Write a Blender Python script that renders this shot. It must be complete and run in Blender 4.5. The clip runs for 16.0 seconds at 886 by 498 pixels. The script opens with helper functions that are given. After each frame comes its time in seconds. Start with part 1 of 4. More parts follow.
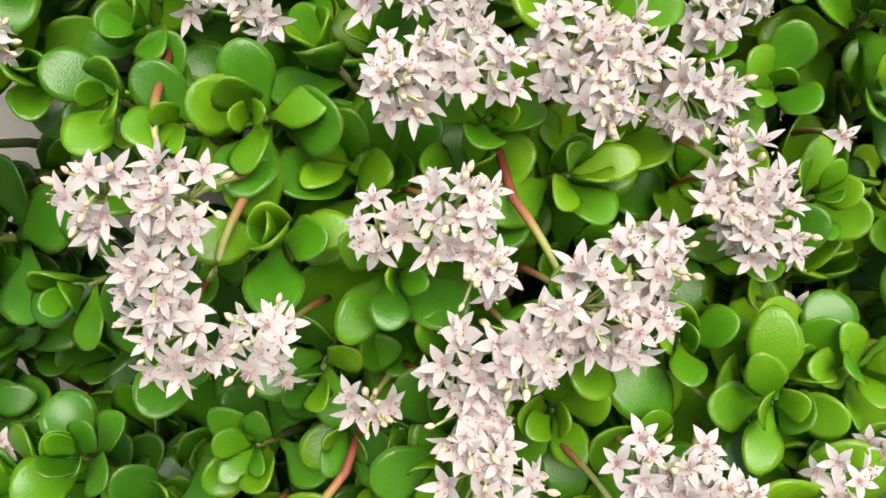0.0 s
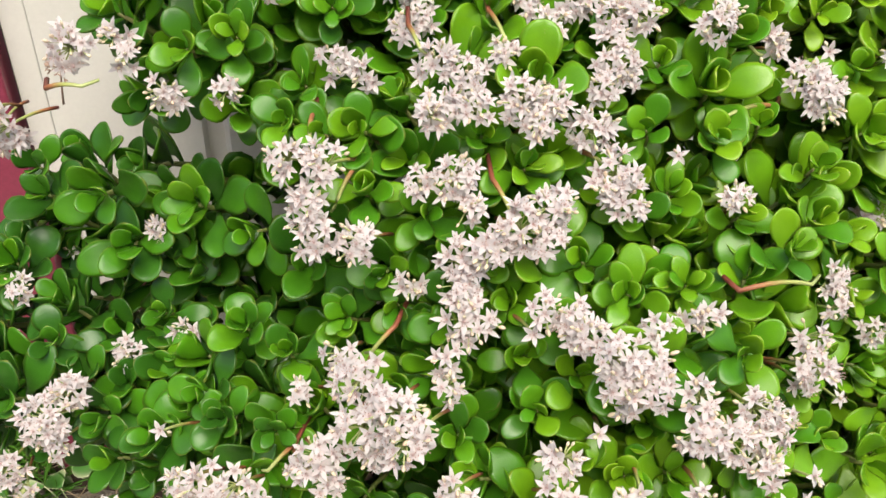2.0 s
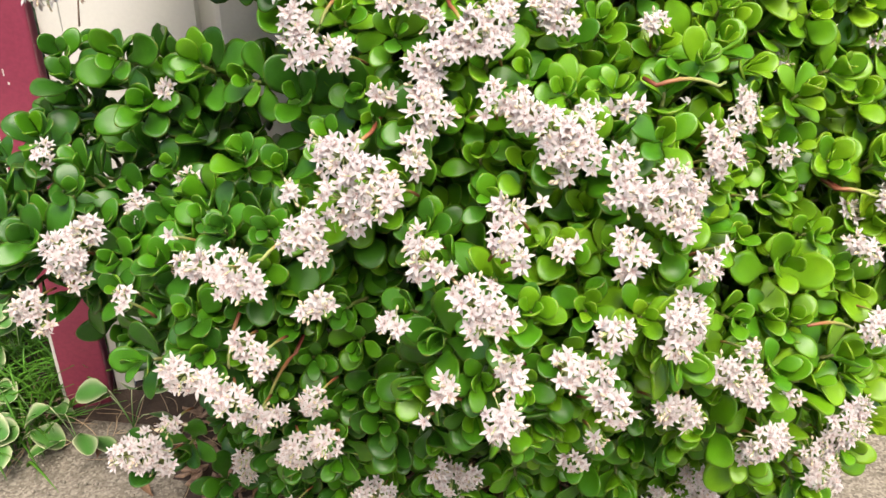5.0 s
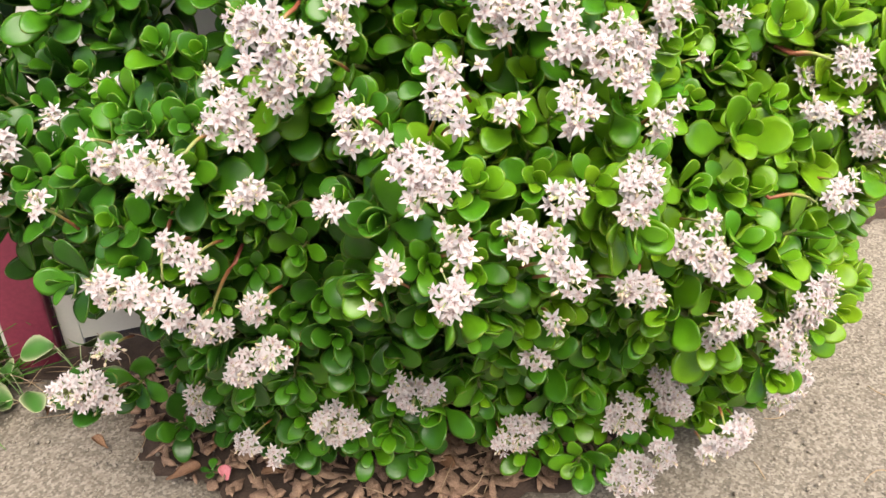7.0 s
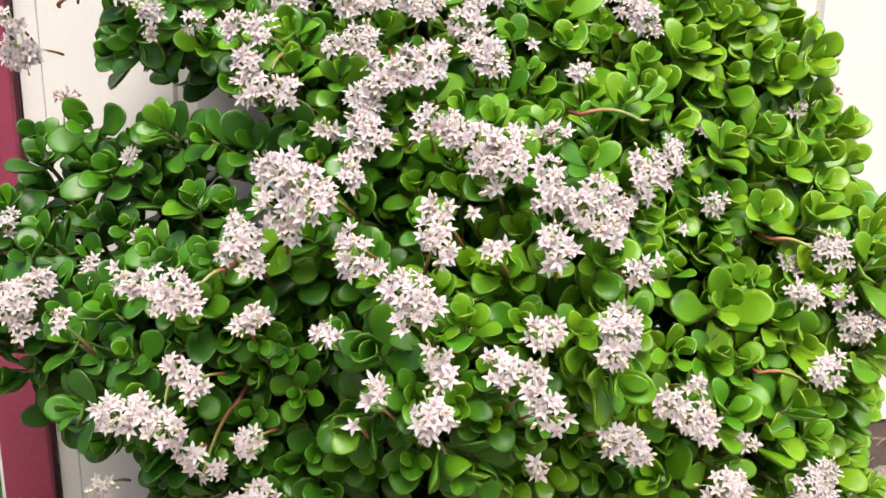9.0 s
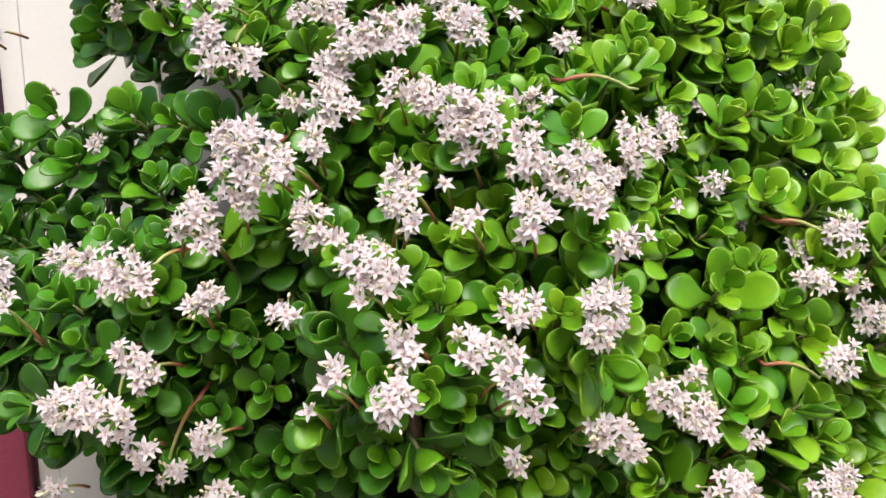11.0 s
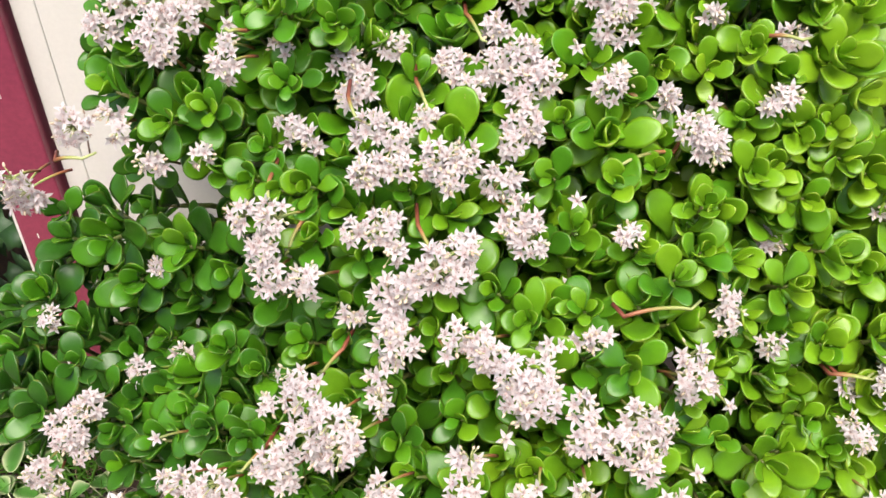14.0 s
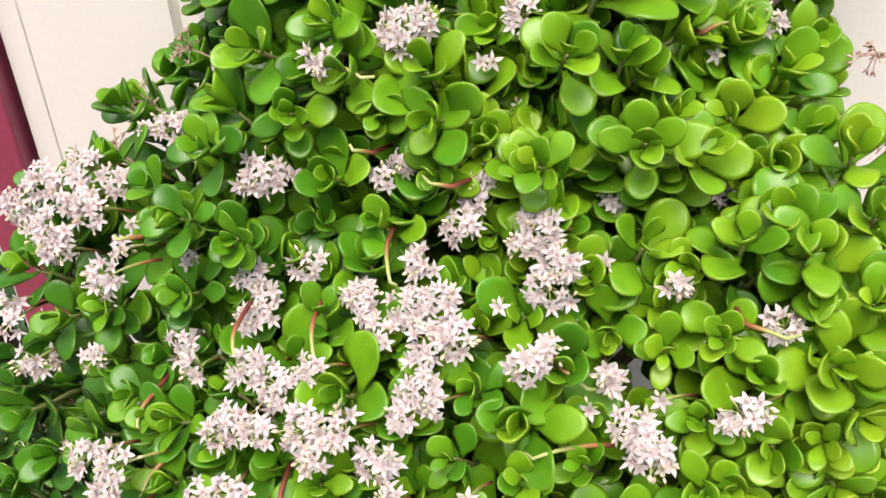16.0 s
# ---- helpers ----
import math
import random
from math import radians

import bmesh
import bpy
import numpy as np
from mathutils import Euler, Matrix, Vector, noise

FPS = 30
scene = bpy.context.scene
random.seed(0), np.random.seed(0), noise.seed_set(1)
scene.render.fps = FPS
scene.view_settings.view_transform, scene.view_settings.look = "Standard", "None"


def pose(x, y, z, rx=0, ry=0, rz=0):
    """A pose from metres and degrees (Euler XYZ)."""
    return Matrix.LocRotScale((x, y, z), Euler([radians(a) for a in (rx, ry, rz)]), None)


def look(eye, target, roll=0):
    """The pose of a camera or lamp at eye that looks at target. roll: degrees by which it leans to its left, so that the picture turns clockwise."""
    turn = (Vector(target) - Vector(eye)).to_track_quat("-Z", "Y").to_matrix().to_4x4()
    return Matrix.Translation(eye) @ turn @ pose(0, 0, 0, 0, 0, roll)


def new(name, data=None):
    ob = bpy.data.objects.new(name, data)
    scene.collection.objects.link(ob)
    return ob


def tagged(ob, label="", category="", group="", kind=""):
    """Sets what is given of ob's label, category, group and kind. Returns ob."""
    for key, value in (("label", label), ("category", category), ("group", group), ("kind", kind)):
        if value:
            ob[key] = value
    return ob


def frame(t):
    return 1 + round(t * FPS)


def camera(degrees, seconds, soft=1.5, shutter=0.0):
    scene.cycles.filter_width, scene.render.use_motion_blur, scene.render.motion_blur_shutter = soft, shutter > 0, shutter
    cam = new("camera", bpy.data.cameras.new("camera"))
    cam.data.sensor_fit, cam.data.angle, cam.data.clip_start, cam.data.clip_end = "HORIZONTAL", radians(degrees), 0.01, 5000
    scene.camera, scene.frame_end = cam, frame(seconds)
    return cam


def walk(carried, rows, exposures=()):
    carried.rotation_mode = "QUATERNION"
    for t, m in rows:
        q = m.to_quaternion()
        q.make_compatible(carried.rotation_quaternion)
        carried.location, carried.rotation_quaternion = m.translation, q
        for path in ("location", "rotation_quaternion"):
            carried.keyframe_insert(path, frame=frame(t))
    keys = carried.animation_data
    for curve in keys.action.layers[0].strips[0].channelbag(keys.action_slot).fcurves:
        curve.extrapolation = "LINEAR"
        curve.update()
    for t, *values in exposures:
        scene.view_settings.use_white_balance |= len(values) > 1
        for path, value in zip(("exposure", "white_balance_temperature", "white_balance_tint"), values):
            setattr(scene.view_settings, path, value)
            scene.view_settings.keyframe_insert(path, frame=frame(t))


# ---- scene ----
cam = camera(54.8, 16.0)
METRES, EYE, TILT, LEAN, TURN = 2.5, 1.2, -41.0, -2.5, 0.0
ROWS = [
    (0.0, 0.0, 0.0, 0.0, 0.0, 0.0, -0.0),
    (0.5, 0.0062, -0.0323, -0.0233, 1.14, 3.42, -1.69),
    (1.0, 0.0111, -0.0667, -0.0365, 2.98, 6.53, -3.02),
    (1.5, 0.019, -0.1064, -0.0422, 4.45, 7.24, -3.38),
    (2.0, 0.0253, -0.1358, -0.0483, 5.1, 6.22, -3.38),
    (2.5, 0.0316, -0.1451, -0.0582, 5.5, 5.22, -3.13),
    (3.0, 0.0353, -0.1589, -0.0706, 5.6, 5.65, -3.15),
    (3.5, 0.0336, -0.1632, -0.0927, 5.21, 7.16, -3.66),
    (4.0, 0.0307, -0.1751, -0.1068, 5.39, 8.18, -3.79),
    (4.5, 0.0294, -0.1766, -0.1355, 5.46, 9.47, -3.88),
    (5.0, 0.0436, -0.1725, -0.157, 4.62, 10.78, -2.38),
    (5.2, 0.0468, -0.1701, -0.1618, 4.16, 10.99, -1.57),
    (7.3, 0.0518, -0.1427, -0.1912, 3.15, 9.06, 1.75),
    (7.5, 0.052, -0.1545, -0.1828, 3.04, 9.47, 1.61),
    (8.0, 0.0539, -0.1958, -0.1511, 2.69, 12.68, 0.31),
    (8.5, 0.0593, -0.1968, -0.1738, 3.11, 17.3, -0.8),
    (9.0, 0.0717, -0.1486, -0.2425, 4.7, 26.55, -2.25),
    (9.2, 0.0752, -0.1366, -0.2697, 5.41, 30.4, -2.61),
    (11.5, 0.0886, -0.0982, -0.2411, 6.25, 27.94, -2.69),
    (12.0, 0.085, -0.1256, -0.193, 5.95, 20.51, -3.27),
    (12.5, 0.0884, -0.1658, -0.1629, 5.87, 13.9, -3.51),
    (13.0, 0.102, -0.2027, -0.1233, 7.85, 8.33, -3.55),
    (13.5, 0.0995, -0.206, -0.0757, 9.48, 5.89, -3.53),
    (14.0, 0.0825, -0.1869, -0.0371, 9.41, 5.97, -2.46),
    (14.5, 0.0863, -0.1752, -0.0051, 11.56, 7.12, -3.49),
    (15.0, 0.108, -0.1596, 0.0231, 16.32, 7.86, -8.96),
    (15.5, 0.1328, -0.1478, 0.0458, 19.34, 7.75, -11.76),
    (16.0, 0.162, -0.1187, 0.0672, 19.8, 7.15, -11.14),
]
EXPOSURES = [(0.0, 0.86, 6700, 8), (2.0, 0.88, 6700, 8), (3.0, 0.88, 6700, 8), (5.0, 1.16, 6700, 10), (7.5, 1.16, 6600, 12), (9.0, 1.06, 6400, 14), (11.5, 1.06, 6300, 14), (13.0, 1.06, 6500, 12), (15.0, 1.00, 6500, 16), (16.0, 1.00, 6600, 16)]
walk(cam, [(t, pose(0, 0, EYE, TILT, LEAN, TURN) @ pose(METRES * x, METRES * y, METRES * z, 90 + pitch, roll, yaw)) for t, x, y, z, yaw, pitch, roll in ROWS], EXPOSURES)

# ---- world and sun ----
SUN_UP, SUN_ROUND = 60.0, 16.0      # height of the sun, and its bearing from the view's axis to the right and behind
world = bpy.data.worlds.new("overcast_sky")
scene.world = world
world.use_nodes = True
wn, wl = world.node_tree.nodes, world.node_tree.links
sky = wn.new("ShaderNodeTexSky")
sky.sky_type, sky.sun_disc = "NISHITA", False
sky.sun_elevation, sky.sun_rotation = radians(SUN_UP), radians(180 - SUN_ROUND)
sky.dust_density = 4.0
wl.new(sky.outputs[0], wn["Background"].inputs[0])
wn["Background"].inputs[1].default_value = 0.112
sun_data = bpy.data.lights.new("sun", "SUN")
sun_data.energy, sun_data.angle, sun_data.color = 2.0, radians(42), (1.0, 0.95, 0.88)
sun = new("sun", sun_data)
a, b = radians(SUN_UP), radians(180 - SUN_ROUND)
sun.matrix_world = look(Vector((math.sin(b) * math.cos(a), math.cos(b) * math.cos(a), math.sin(a))) * 5, (0, 0, 0))


# ---- materials ----
def material(name):
    m = bpy.data.materials.new(name)
    m.use_nodes = True
    t = m.node_tree
    return m, t, t.nodes, t.links, t.nodes["Principled BSDF"]


def noise_node(t, scale, detail=4.0, vector=None):
    n = t.nodes.new("ShaderNodeTexNoise")
    n.inputs["Scale"].default_value, n.inputs["Detail"].default_value = scale, detail
    if vector:
        t.links.new(vector, n.inputs["Vector"])
    return n


def ramp(t, source, stops):
    r = t.nodes.new("ShaderNodeValToRGB")
    while len(r.color_ramp.elements) < len(stops):
        r.color_ramp.elements.new(0.5)
    for e, (p, c) in zip(r.color_ramp.elements, stops):
        e.position, e.color = p, (*c, 1)
    t.links.new(source, r.inputs[0])
    return r


def mixed(t, fac, one, two, kind="MIX"):
    m = t.nodes.new("ShaderNodeMix")
    m.data_type, m.blend_type = "RGBA", kind
    for slot, v in ((0, fac), (6, one), (7, two)):
        if hasattr(v, "node"):
            t.links.new(v, m.inputs[slot])
        elif slot == 0:
            m.inputs[0].default_value = v
        else:
            m.inputs[slot].default_value = (*v, 1)
    return m.outputs[2]


def sums(t, kind, one, two):
    m = t.nodes.new("ShaderNodeMath")
    m.operation = kind
    for slot, v in ((0, one), (1, two)):
        if hasattr(v, "node"):
            t.links.new(v, m.inputs[slot])
        else:
            m.inputs[slot].default_value = v
    return m.outputs[0]


def bumped(t, source, strength, distance=0.001):
    b = t.nodes.new("ShaderNodeBump")
    b.inputs["Strength"].default_value, b.inputs["Distance"].default_value = strength, distance
    t.links.new(source, b.inputs["Height"])
    t.links.new(b.outputs[0], t.nodes["Principled BSDF"].inputs["Normal"])


def chance(t):
    """A random number for each leaf, loose or joined."""
    oi, ge = t.nodes.new("ShaderNodeObjectInfo"), t.nodes.new("ShaderNodeNewGeometry")
    return sums(t, "FRACT", sums(t, "ADD", sums(t, "MULTIPLY", oi.outputs["Random"], 7.31), ge.outputs["Random Per Island"]), 0.0)


def see_through(t, colour, share):
    tr, mx = t.nodes.new("ShaderNodeBsdfTranslucent"), t.nodes.new("ShaderNodeMixShader")
    mx.inputs[0].default_value = share
    t.links.new(colour, tr.inputs[0])
    t.links.new(t.nodes["Principled BSDF"].outputs[0], mx.inputs[1])
    t.links.new(tr.outputs[0], mx.inputs[2])
    t.links.new(mx.outputs[0], t.nodes["Material Output"].inputs[0])


def attribute(t, name):
    n = t.nodes.new("ShaderNodeAttribute")
    n.attribute_name = name
    return n.outputs["Fac"]


def leaf_material(name, stops, rim, rough, share, rim_amount=0.8, lit_tint=0.0, narrow=9.0):
    m, t, n, l, p = material(name)
    geo = n.new("ShaderNodeNewGeometry")
    age = noise_node(t, 9.0, 3.0, geo.outputs["Position"])
    pick = sums(t, "ADD", sums(t, "MULTIPLY", chance(t), 0.36), sums(t, "MULTIPLY", age.outputs[0], 0.64))
    if lit_tint:    # side light put into the leaf colour: yellower, brighter to the right and higher
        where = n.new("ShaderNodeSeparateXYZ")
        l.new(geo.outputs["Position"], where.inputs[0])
        pick = sums(t, "ADD", pick, sums(t, "MULTIPLY", sums(t, "SUBTRACT", where.outputs[0], 0.15), lit_tint))
        pick = sums(t, "ADD", pick, sums(t, "MULTIPLY", sums(t, "SUBTRACT", where.outputs[2], 0.85), lit_tint * 0.5))
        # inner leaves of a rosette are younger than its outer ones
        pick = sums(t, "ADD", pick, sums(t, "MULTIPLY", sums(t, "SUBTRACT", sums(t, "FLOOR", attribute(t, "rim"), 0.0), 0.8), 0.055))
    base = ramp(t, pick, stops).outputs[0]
    mott = noise_node(t, 95.0, 4.0, geo.outputs["Position"])
    base = mixed(t, sums(t, "MULTIPLY", mott.outputs[0], 0.22), base, (0.10, 0.30, 0.012), "MIX")
    cloud = noise_node(t, 38.0, 3.0, geo.outputs["Position"])
    base = mixed(t, 0.40, base, ramp(t, cloud.outputs[0], [(0.32, (0.42, 0.47, 0.42)), (0.66, (1.0, 1.0, 1.0))]).outputs[0], "MULTIPLY")
    speck = n.new("ShaderNodeTexVoronoi")
    speck.inputs["Scale"].default_value = 900
    l.new(geo.outputs["Position"], speck.inputs["Vector"])
    base = mixed(t, 0.06, base, ramp(t, speck.outputs["Distance"], [(0.12, (0.55, 0.70, 0.25)), (0.34, (0.05, 0.14, 0.01))]).outputs[0])
    edge = sums(t, "MULTIPLY", sums(t, "POWER", sums(t, "FRACT", attribute(t, "rim"), 0.0), narrow), rim_amount)
    base = mixed(t, edge, base, rim)
    l.new(base, p.inputs["Base Color"])
    p.inputs["Roughness"].default_value = rough
    p.inputs["Specular IOR Level"].default_value = 0.42
    bumped(t, sums(t, "ADD", mott.outputs[0], sums(t, "MULTIPLY", speck.outputs["Distance"], 0.5)), 0.22, 0.0009)
    see_through(t, base, share)
    return m


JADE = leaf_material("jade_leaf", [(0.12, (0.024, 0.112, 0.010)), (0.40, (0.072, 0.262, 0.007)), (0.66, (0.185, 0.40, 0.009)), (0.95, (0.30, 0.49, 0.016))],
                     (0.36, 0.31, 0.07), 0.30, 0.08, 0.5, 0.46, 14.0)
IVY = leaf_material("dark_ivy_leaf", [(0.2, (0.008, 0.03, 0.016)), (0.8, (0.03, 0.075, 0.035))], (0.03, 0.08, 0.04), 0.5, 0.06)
VARIEGATED = leaf_material("variegated_leaf", [(0.2, (0.05, 0.20, 0.03)), (0.8, (0.11, 0.31, 0.05))], (0.74, 0.75, 0.46), 0.45, 0.12, 1.0, 0.0, 2.0)
GRASS = leaf_material("grass_blade", [(0.2, (0.06, 0.20, 0.015)), (0.8, (0.17, 0.42, 0.04))], (0.1, 0.2, 0.03), 0.5, 0.15, 0.2)


def petal_material():
    m, t, n, l, p = material("petal")
    core = attribute(t, "core")
    tone = mixed(t, sums(t, "MULTIPLY", chance(t), 0.45), (0.85, 0.815, 0.805), (0.84, 0.765, 0.745))
    col = mixed(t, sums(t, "POWER", core, 2.2), tone, (0.80, 0.64, 0.61))
    l.new(col, p.inputs["Base Color"])
    p.inputs["Roughness"].default_value = 0.55
    see_through(t, col, 0.56)
    return m


def plain(name, one, two, scale, rough, bump=0.2, metal=0.0, fine=None, grain=0.35):
    m, t, n, l, p = material(name)
    geo = n.new("ShaderNodeNewGeometry")
    a = noise_node(t, scale, 5.0, geo.outputs["Position"])
    c = ramp(t, a.outputs[0], [(0.3, one), (0.7, two)]).outputs[0]
    f = noise_node(t, fine or scale * 9, 4.0, geo.outputs["Position"])
    c = mixed(t, grain, c, ramp(t, f.outputs[0], [(0.3, tuple(v * 0.72 for v in one)), (0.7, tuple(min(1, v * 1.15) for v in two))]).outputs[0])
    l.new(c, p.inputs["Base Color"])
    p.inputs["Roughness"].default_value, p.inputs["Metallic"].default_value = rough, metal
    bumped(t, f.outputs[0], bump, 0.002)
    return m


PETAL = petal_material()
BUD = plain("bud", (0.66, 0.46, 0.33), (0.74, 0.68, 0.48), 90, 0.5, 0.1)
ANTHER = plain("anther", (0.46, 0.26, 0.22), (0.66, 0.46, 0.38), 300, 0.6, 0.1)
DRY = plain("dried_flower", (0.30, 0.17, 0.11), (0.62, 0.47, 0.38), 120, 0.8, 0.3)
BARK = plain("jade_bark", (0.10, 0.065, 0.045), (0.23, 0.18, 0.13), 25, 0.8, 0.7)
GREEN_STEM = plain("green_stem", (0.10, 0.17, 0.03), (0.17, 0.15, 0.05), 40, 0.5, 0.2)
RUST = plain("rusty_leaf", (0.12, 0.05, 0.025), (0.30, 0.17, 0.09), 40, 0.7, 0.5)
CHIP = plain("bark_chip", (0.10, 0.05, 0.03), (0.44, 0.29, 0.19), 45, 0.85, 0.7)
STRAW = plain("dry_needle", (0.30, 0.20, 0.11), (0.50, 0.38, 0.24), 30, 0.8, 0.3)
# soil colour, used as well for the painted shade inside the hedge
SOIL_AND_SHADE = plain("soil", (0.028, 0.018, 0.013), (0.085, 0.055, 0.038), 26, 0.95, 1.0)
GRITSTONE = plain("grit", (0.16, 0.13, 0.10), (0.46, 0.41, 0.33), 180, 0.9, 0.3)
CREAM = plain("cream_paint", (0.70, 0.68, 0.61), (0.76, 0.74, 0.68), 3.0, 0.5, 0.05, fine=160, grain=0.08)
BURGUNDY = plain("burgundy_paint", (0.24, 0.034, 0.070), (0.30, 0.048, 0.086), 5.0, 0.42, 0.06, fine=120)


def stalk_material():
    """Red at the foot of a flower stalk, straw-green towards the flowers."""
    m, t, n, l, p = material("flower_stalk")
    c = ramp(t, attribute(t, "core"), [(0.05, (0.22, 0.05, 0.035)), (0.32, (0.35, 0.15, 0.06)), (0.58, (0.34, 0.37, 0.10)), (0.9, (0.42, 0.48, 0.18))]).outputs[0]
    l.new(c, p.inputs["Base Color"])
    p.inputs["Roughness"].default_value = 0.5
    return m


STALK = stalk_material()


def concrete_material():
    m, t, n, l, p = material("worn_concrete")
    pos = n.new("ShaderNodeNewGeometry").outputs["Position"]
    big, mid, fine = noise_node(t, 3.5, 6.0, pos), noise_node(t, 22.0, 5.0, pos), noise_node(t, 240.0, 4.0, pos)
    c = ramp(t, big.outputs[0], [(0.3, (0.165, 0.135, 0.10)), (0.7, (0.27, 0.235, 0.18))]).outputs[0]
    c = mixed(t, 0.45, c, ramp(t, mid.outputs[0], [(0.3, (0.12, 0.097, 0.07)), (0.65, (0.32, 0.275, 0.22))]).outputs[0])
    pit = n.new("ShaderNodeTexVoronoi")
    pit.inputs["Scale"].default_value = 140
    l.new(pos, pit.inputs["Vector"])
    dots = ramp(t, pit.outputs["Distance"], [(0.10, (0, 0, 0)), (0.26, (1, 1, 1))]).outputs[0]
    c = mixed(t, 0.5, c, mixed(t, dots, (0.14, 0.11, 0.08), c))
    c = mixed(t, 0.4, c, ramp(t, fine.outputs[0], [(0.36, (0.09, 0.075, 0.055)), (0.64, (0.44, 0.39, 0.31))]).outputs[0])
    grain = n.new("ShaderNodeTexVoronoi")
    grain.inputs["Scale"].default_value = 210
    l.new(pos, grain.inputs["Vector"])
    bw = n.new("ShaderNodeRGBToBW")
    l.new(grain.outputs["Color"], bw.inputs[0])
    c = mixed(t, 0.5, c, ramp(t, bw.outputs[0], [(0.2, (0.07, 0.058, 0.042)), (0.5, (0.21, 0.18, 0.135)), (0.85, (0.46, 0.41, 0.33))]).outputs[0])
    l.new(c, p.inputs["Base Color"])
    p.inputs["Roughness"].default_value = 0.9
    bumped(t, sums(t, "ADD", mid.outputs[0], sums(t, "MULTIPLY", fine.outputs[0], 0.5)), 0.6, 0.004)
    return m


CONCRETE = concrete_material()
rng = random.Random(4)


# ---- mesh helpers ----
def mesh_of(name, verts, faces, mats, which=None, attrs=None, smooth=True):
    me = bpy.data.meshes.new(name)
    me.from_pydata([tuple(v) for v in verts], [], faces)
    for m in mats:
        me.materials.append(m)
    if which is not None:
        me.polygons.foreach_set("material_index", np.array(which, dtype=np.int32))
    me.polygons.foreach_set("use_smooth", np.full(len(faces), smooth))
    for key, values in (attrs or {}).items():
        me.attributes.new(key, "FLOAT", "POINT").data.foreach_set("value", np.array(values, dtype=np.float32))
    me.update()
    return me


class Heap:
    """Gathers pieces into one mesh: vertices, faces, material numbers and one value a vertex."""

    def __init__(self):
        self.v, self.f, self.w, self.a = [], [], [], []

    def add(self, piece, m=None, which=0):
        v, f, a = piece
        k = len(self.v)
        self.v += [m @ Vector(p) for p in v] if m is not None else list(v)
        self.f += [tuple(i + k for i in q) for q in f]
        self.w += [which] * len(f)
        self.a += list(a)

    def merge(self, other, m):
        k = len(self.v)
        self.v += [m @ Vector(p) for p in other.v]
        self.f += [tuple(i + k for i in q) for q in other.f]
        self.w += other.w
        self.a += other.a

    def mesh(self, name, mats, key, flat=-1):
        me = mesh_of(name, self.v, self.f, mats, self.w, {key: self.a})
        me.polygons.foreach_set("use_smooth", np.array(self.w) != flat)
        return me


def part(name, me, parent, m=None, label="", kind=""):
    ob = new(name, me)
    ob.parent = parent
    if m is not None:
        ob.matrix_basis = m
    return tagged(ob, label=label, kind=kind)


def thing(name, label, category, kind="", me=None, group=""):
    return tagged(new(name, me), label=label, category=category, kind=kind, group=group)


def frame_of(p, axis, spin=0.0, scale=1.0):
    """A pose at p whose z runs along axis."""
    q = Vector(axis).normalized().to_track_quat("Z", "Y").to_matrix().to_4x4()
    return Matrix.Translation(p) @ q @ Matrix.Rotation(spin, 4, "Z") @ Matrix.Scale(scale, 4)


def tube(points, radii, sides=6, values=None):
    """A closed tube along points; values: one number a point, kept on its ring."""
    v, f, a = [], [], []
    pts = [Vector(p) for p in points]
    for i, p in enumerate(pts):
        d = (pts[min(i + 1, len(pts) - 1)] - pts[max(i - 1, 0)]).normalized()
        side = d.cross(Vector((0.31, 0.2, 0.93))).normalized()
        up = side.cross(d)
        for k in range(sides):
            g = 2 * math.pi * k / sides
            v.append(p + (side * math.cos(g) + up * math.sin(g)) * radii[i])
            a.append(values[i] if values else i / (len(pts) - 1))
    for i in range(len(pts) - 1):
        for k in range(sides):
            j = (k + 1) % sides
            f.append((i * sides + k, i * sides + j, (i + 1) * sides + j, (i + 1) * sides + k))
    f.append(tuple(range(sides))[::-1])
    f.append(tuple(range((len(pts) - 1) * sides, len(pts) * sides)))
    return v, f, a


def bent(a, b, sag, n=6):
    """Points from a to b along an arc that bulges by sag."""
    a, b, sag = Vector(a), Vector(b), Vector(sag)
    return [a.lerp(b, i / (n - 1)) + sag * (4 * (i / (n - 1)) * (1 - i / (n - 1))) for i in range(n)]


def blade(length, width, thick, cup, curl, tip=0.30, stations=8, sides=8, twist=0.0, level=0):
    """A fleshy leaf along +x from the origin, its face up: narrow at the foot, thick in the middle, with a broad
    rounded end. level: 0 for an old leaf, up to 2 for the youngest.
    """
    v, f, a = [], [], []
    for i in range(stations):
        u = i / (stations - 1)
        s = 0.02 + 0.975 * (1 - (1 - u) ** 1.7)
        swell = math.sin(math.pi * s ** (1.08 + tip)) ** (0.95 - 0.5 * s)
        half = width / 2 * max(0.05, swell, 0.16 if u < 0.3 else 0)
        t = thick / 2 * (0.35 + 0.65 * swell)
        mid = Vector((length * s, 0, curl * length * s * s))
        for k in range(sides):
            g = 2 * math.pi * k / sides
            y, z = half * math.cos(g), t * math.sin(g)
            z += cup * (y * y) / max(width, 1e-4) * 2 + twist * y * u
            v.append(mid + Vector((0, y, z)))
            a.append(level + 0.97 * max(abs(math.cos(g)) ** 2, (u - 0.86) / 0.14))
    n = stations
    for i in range(n - 1):
        for k in range(sides):
            j = (k + 1) % sides
            f.append((i * sides + k, (i + 1) * sides + k, (i + 1) * sides + j, i * sides + j))
    f.append(tuple(range(sides)))
    f.append(tuple(range((n - 1) * sides, n * sides))[::-1])
    return v, f, a


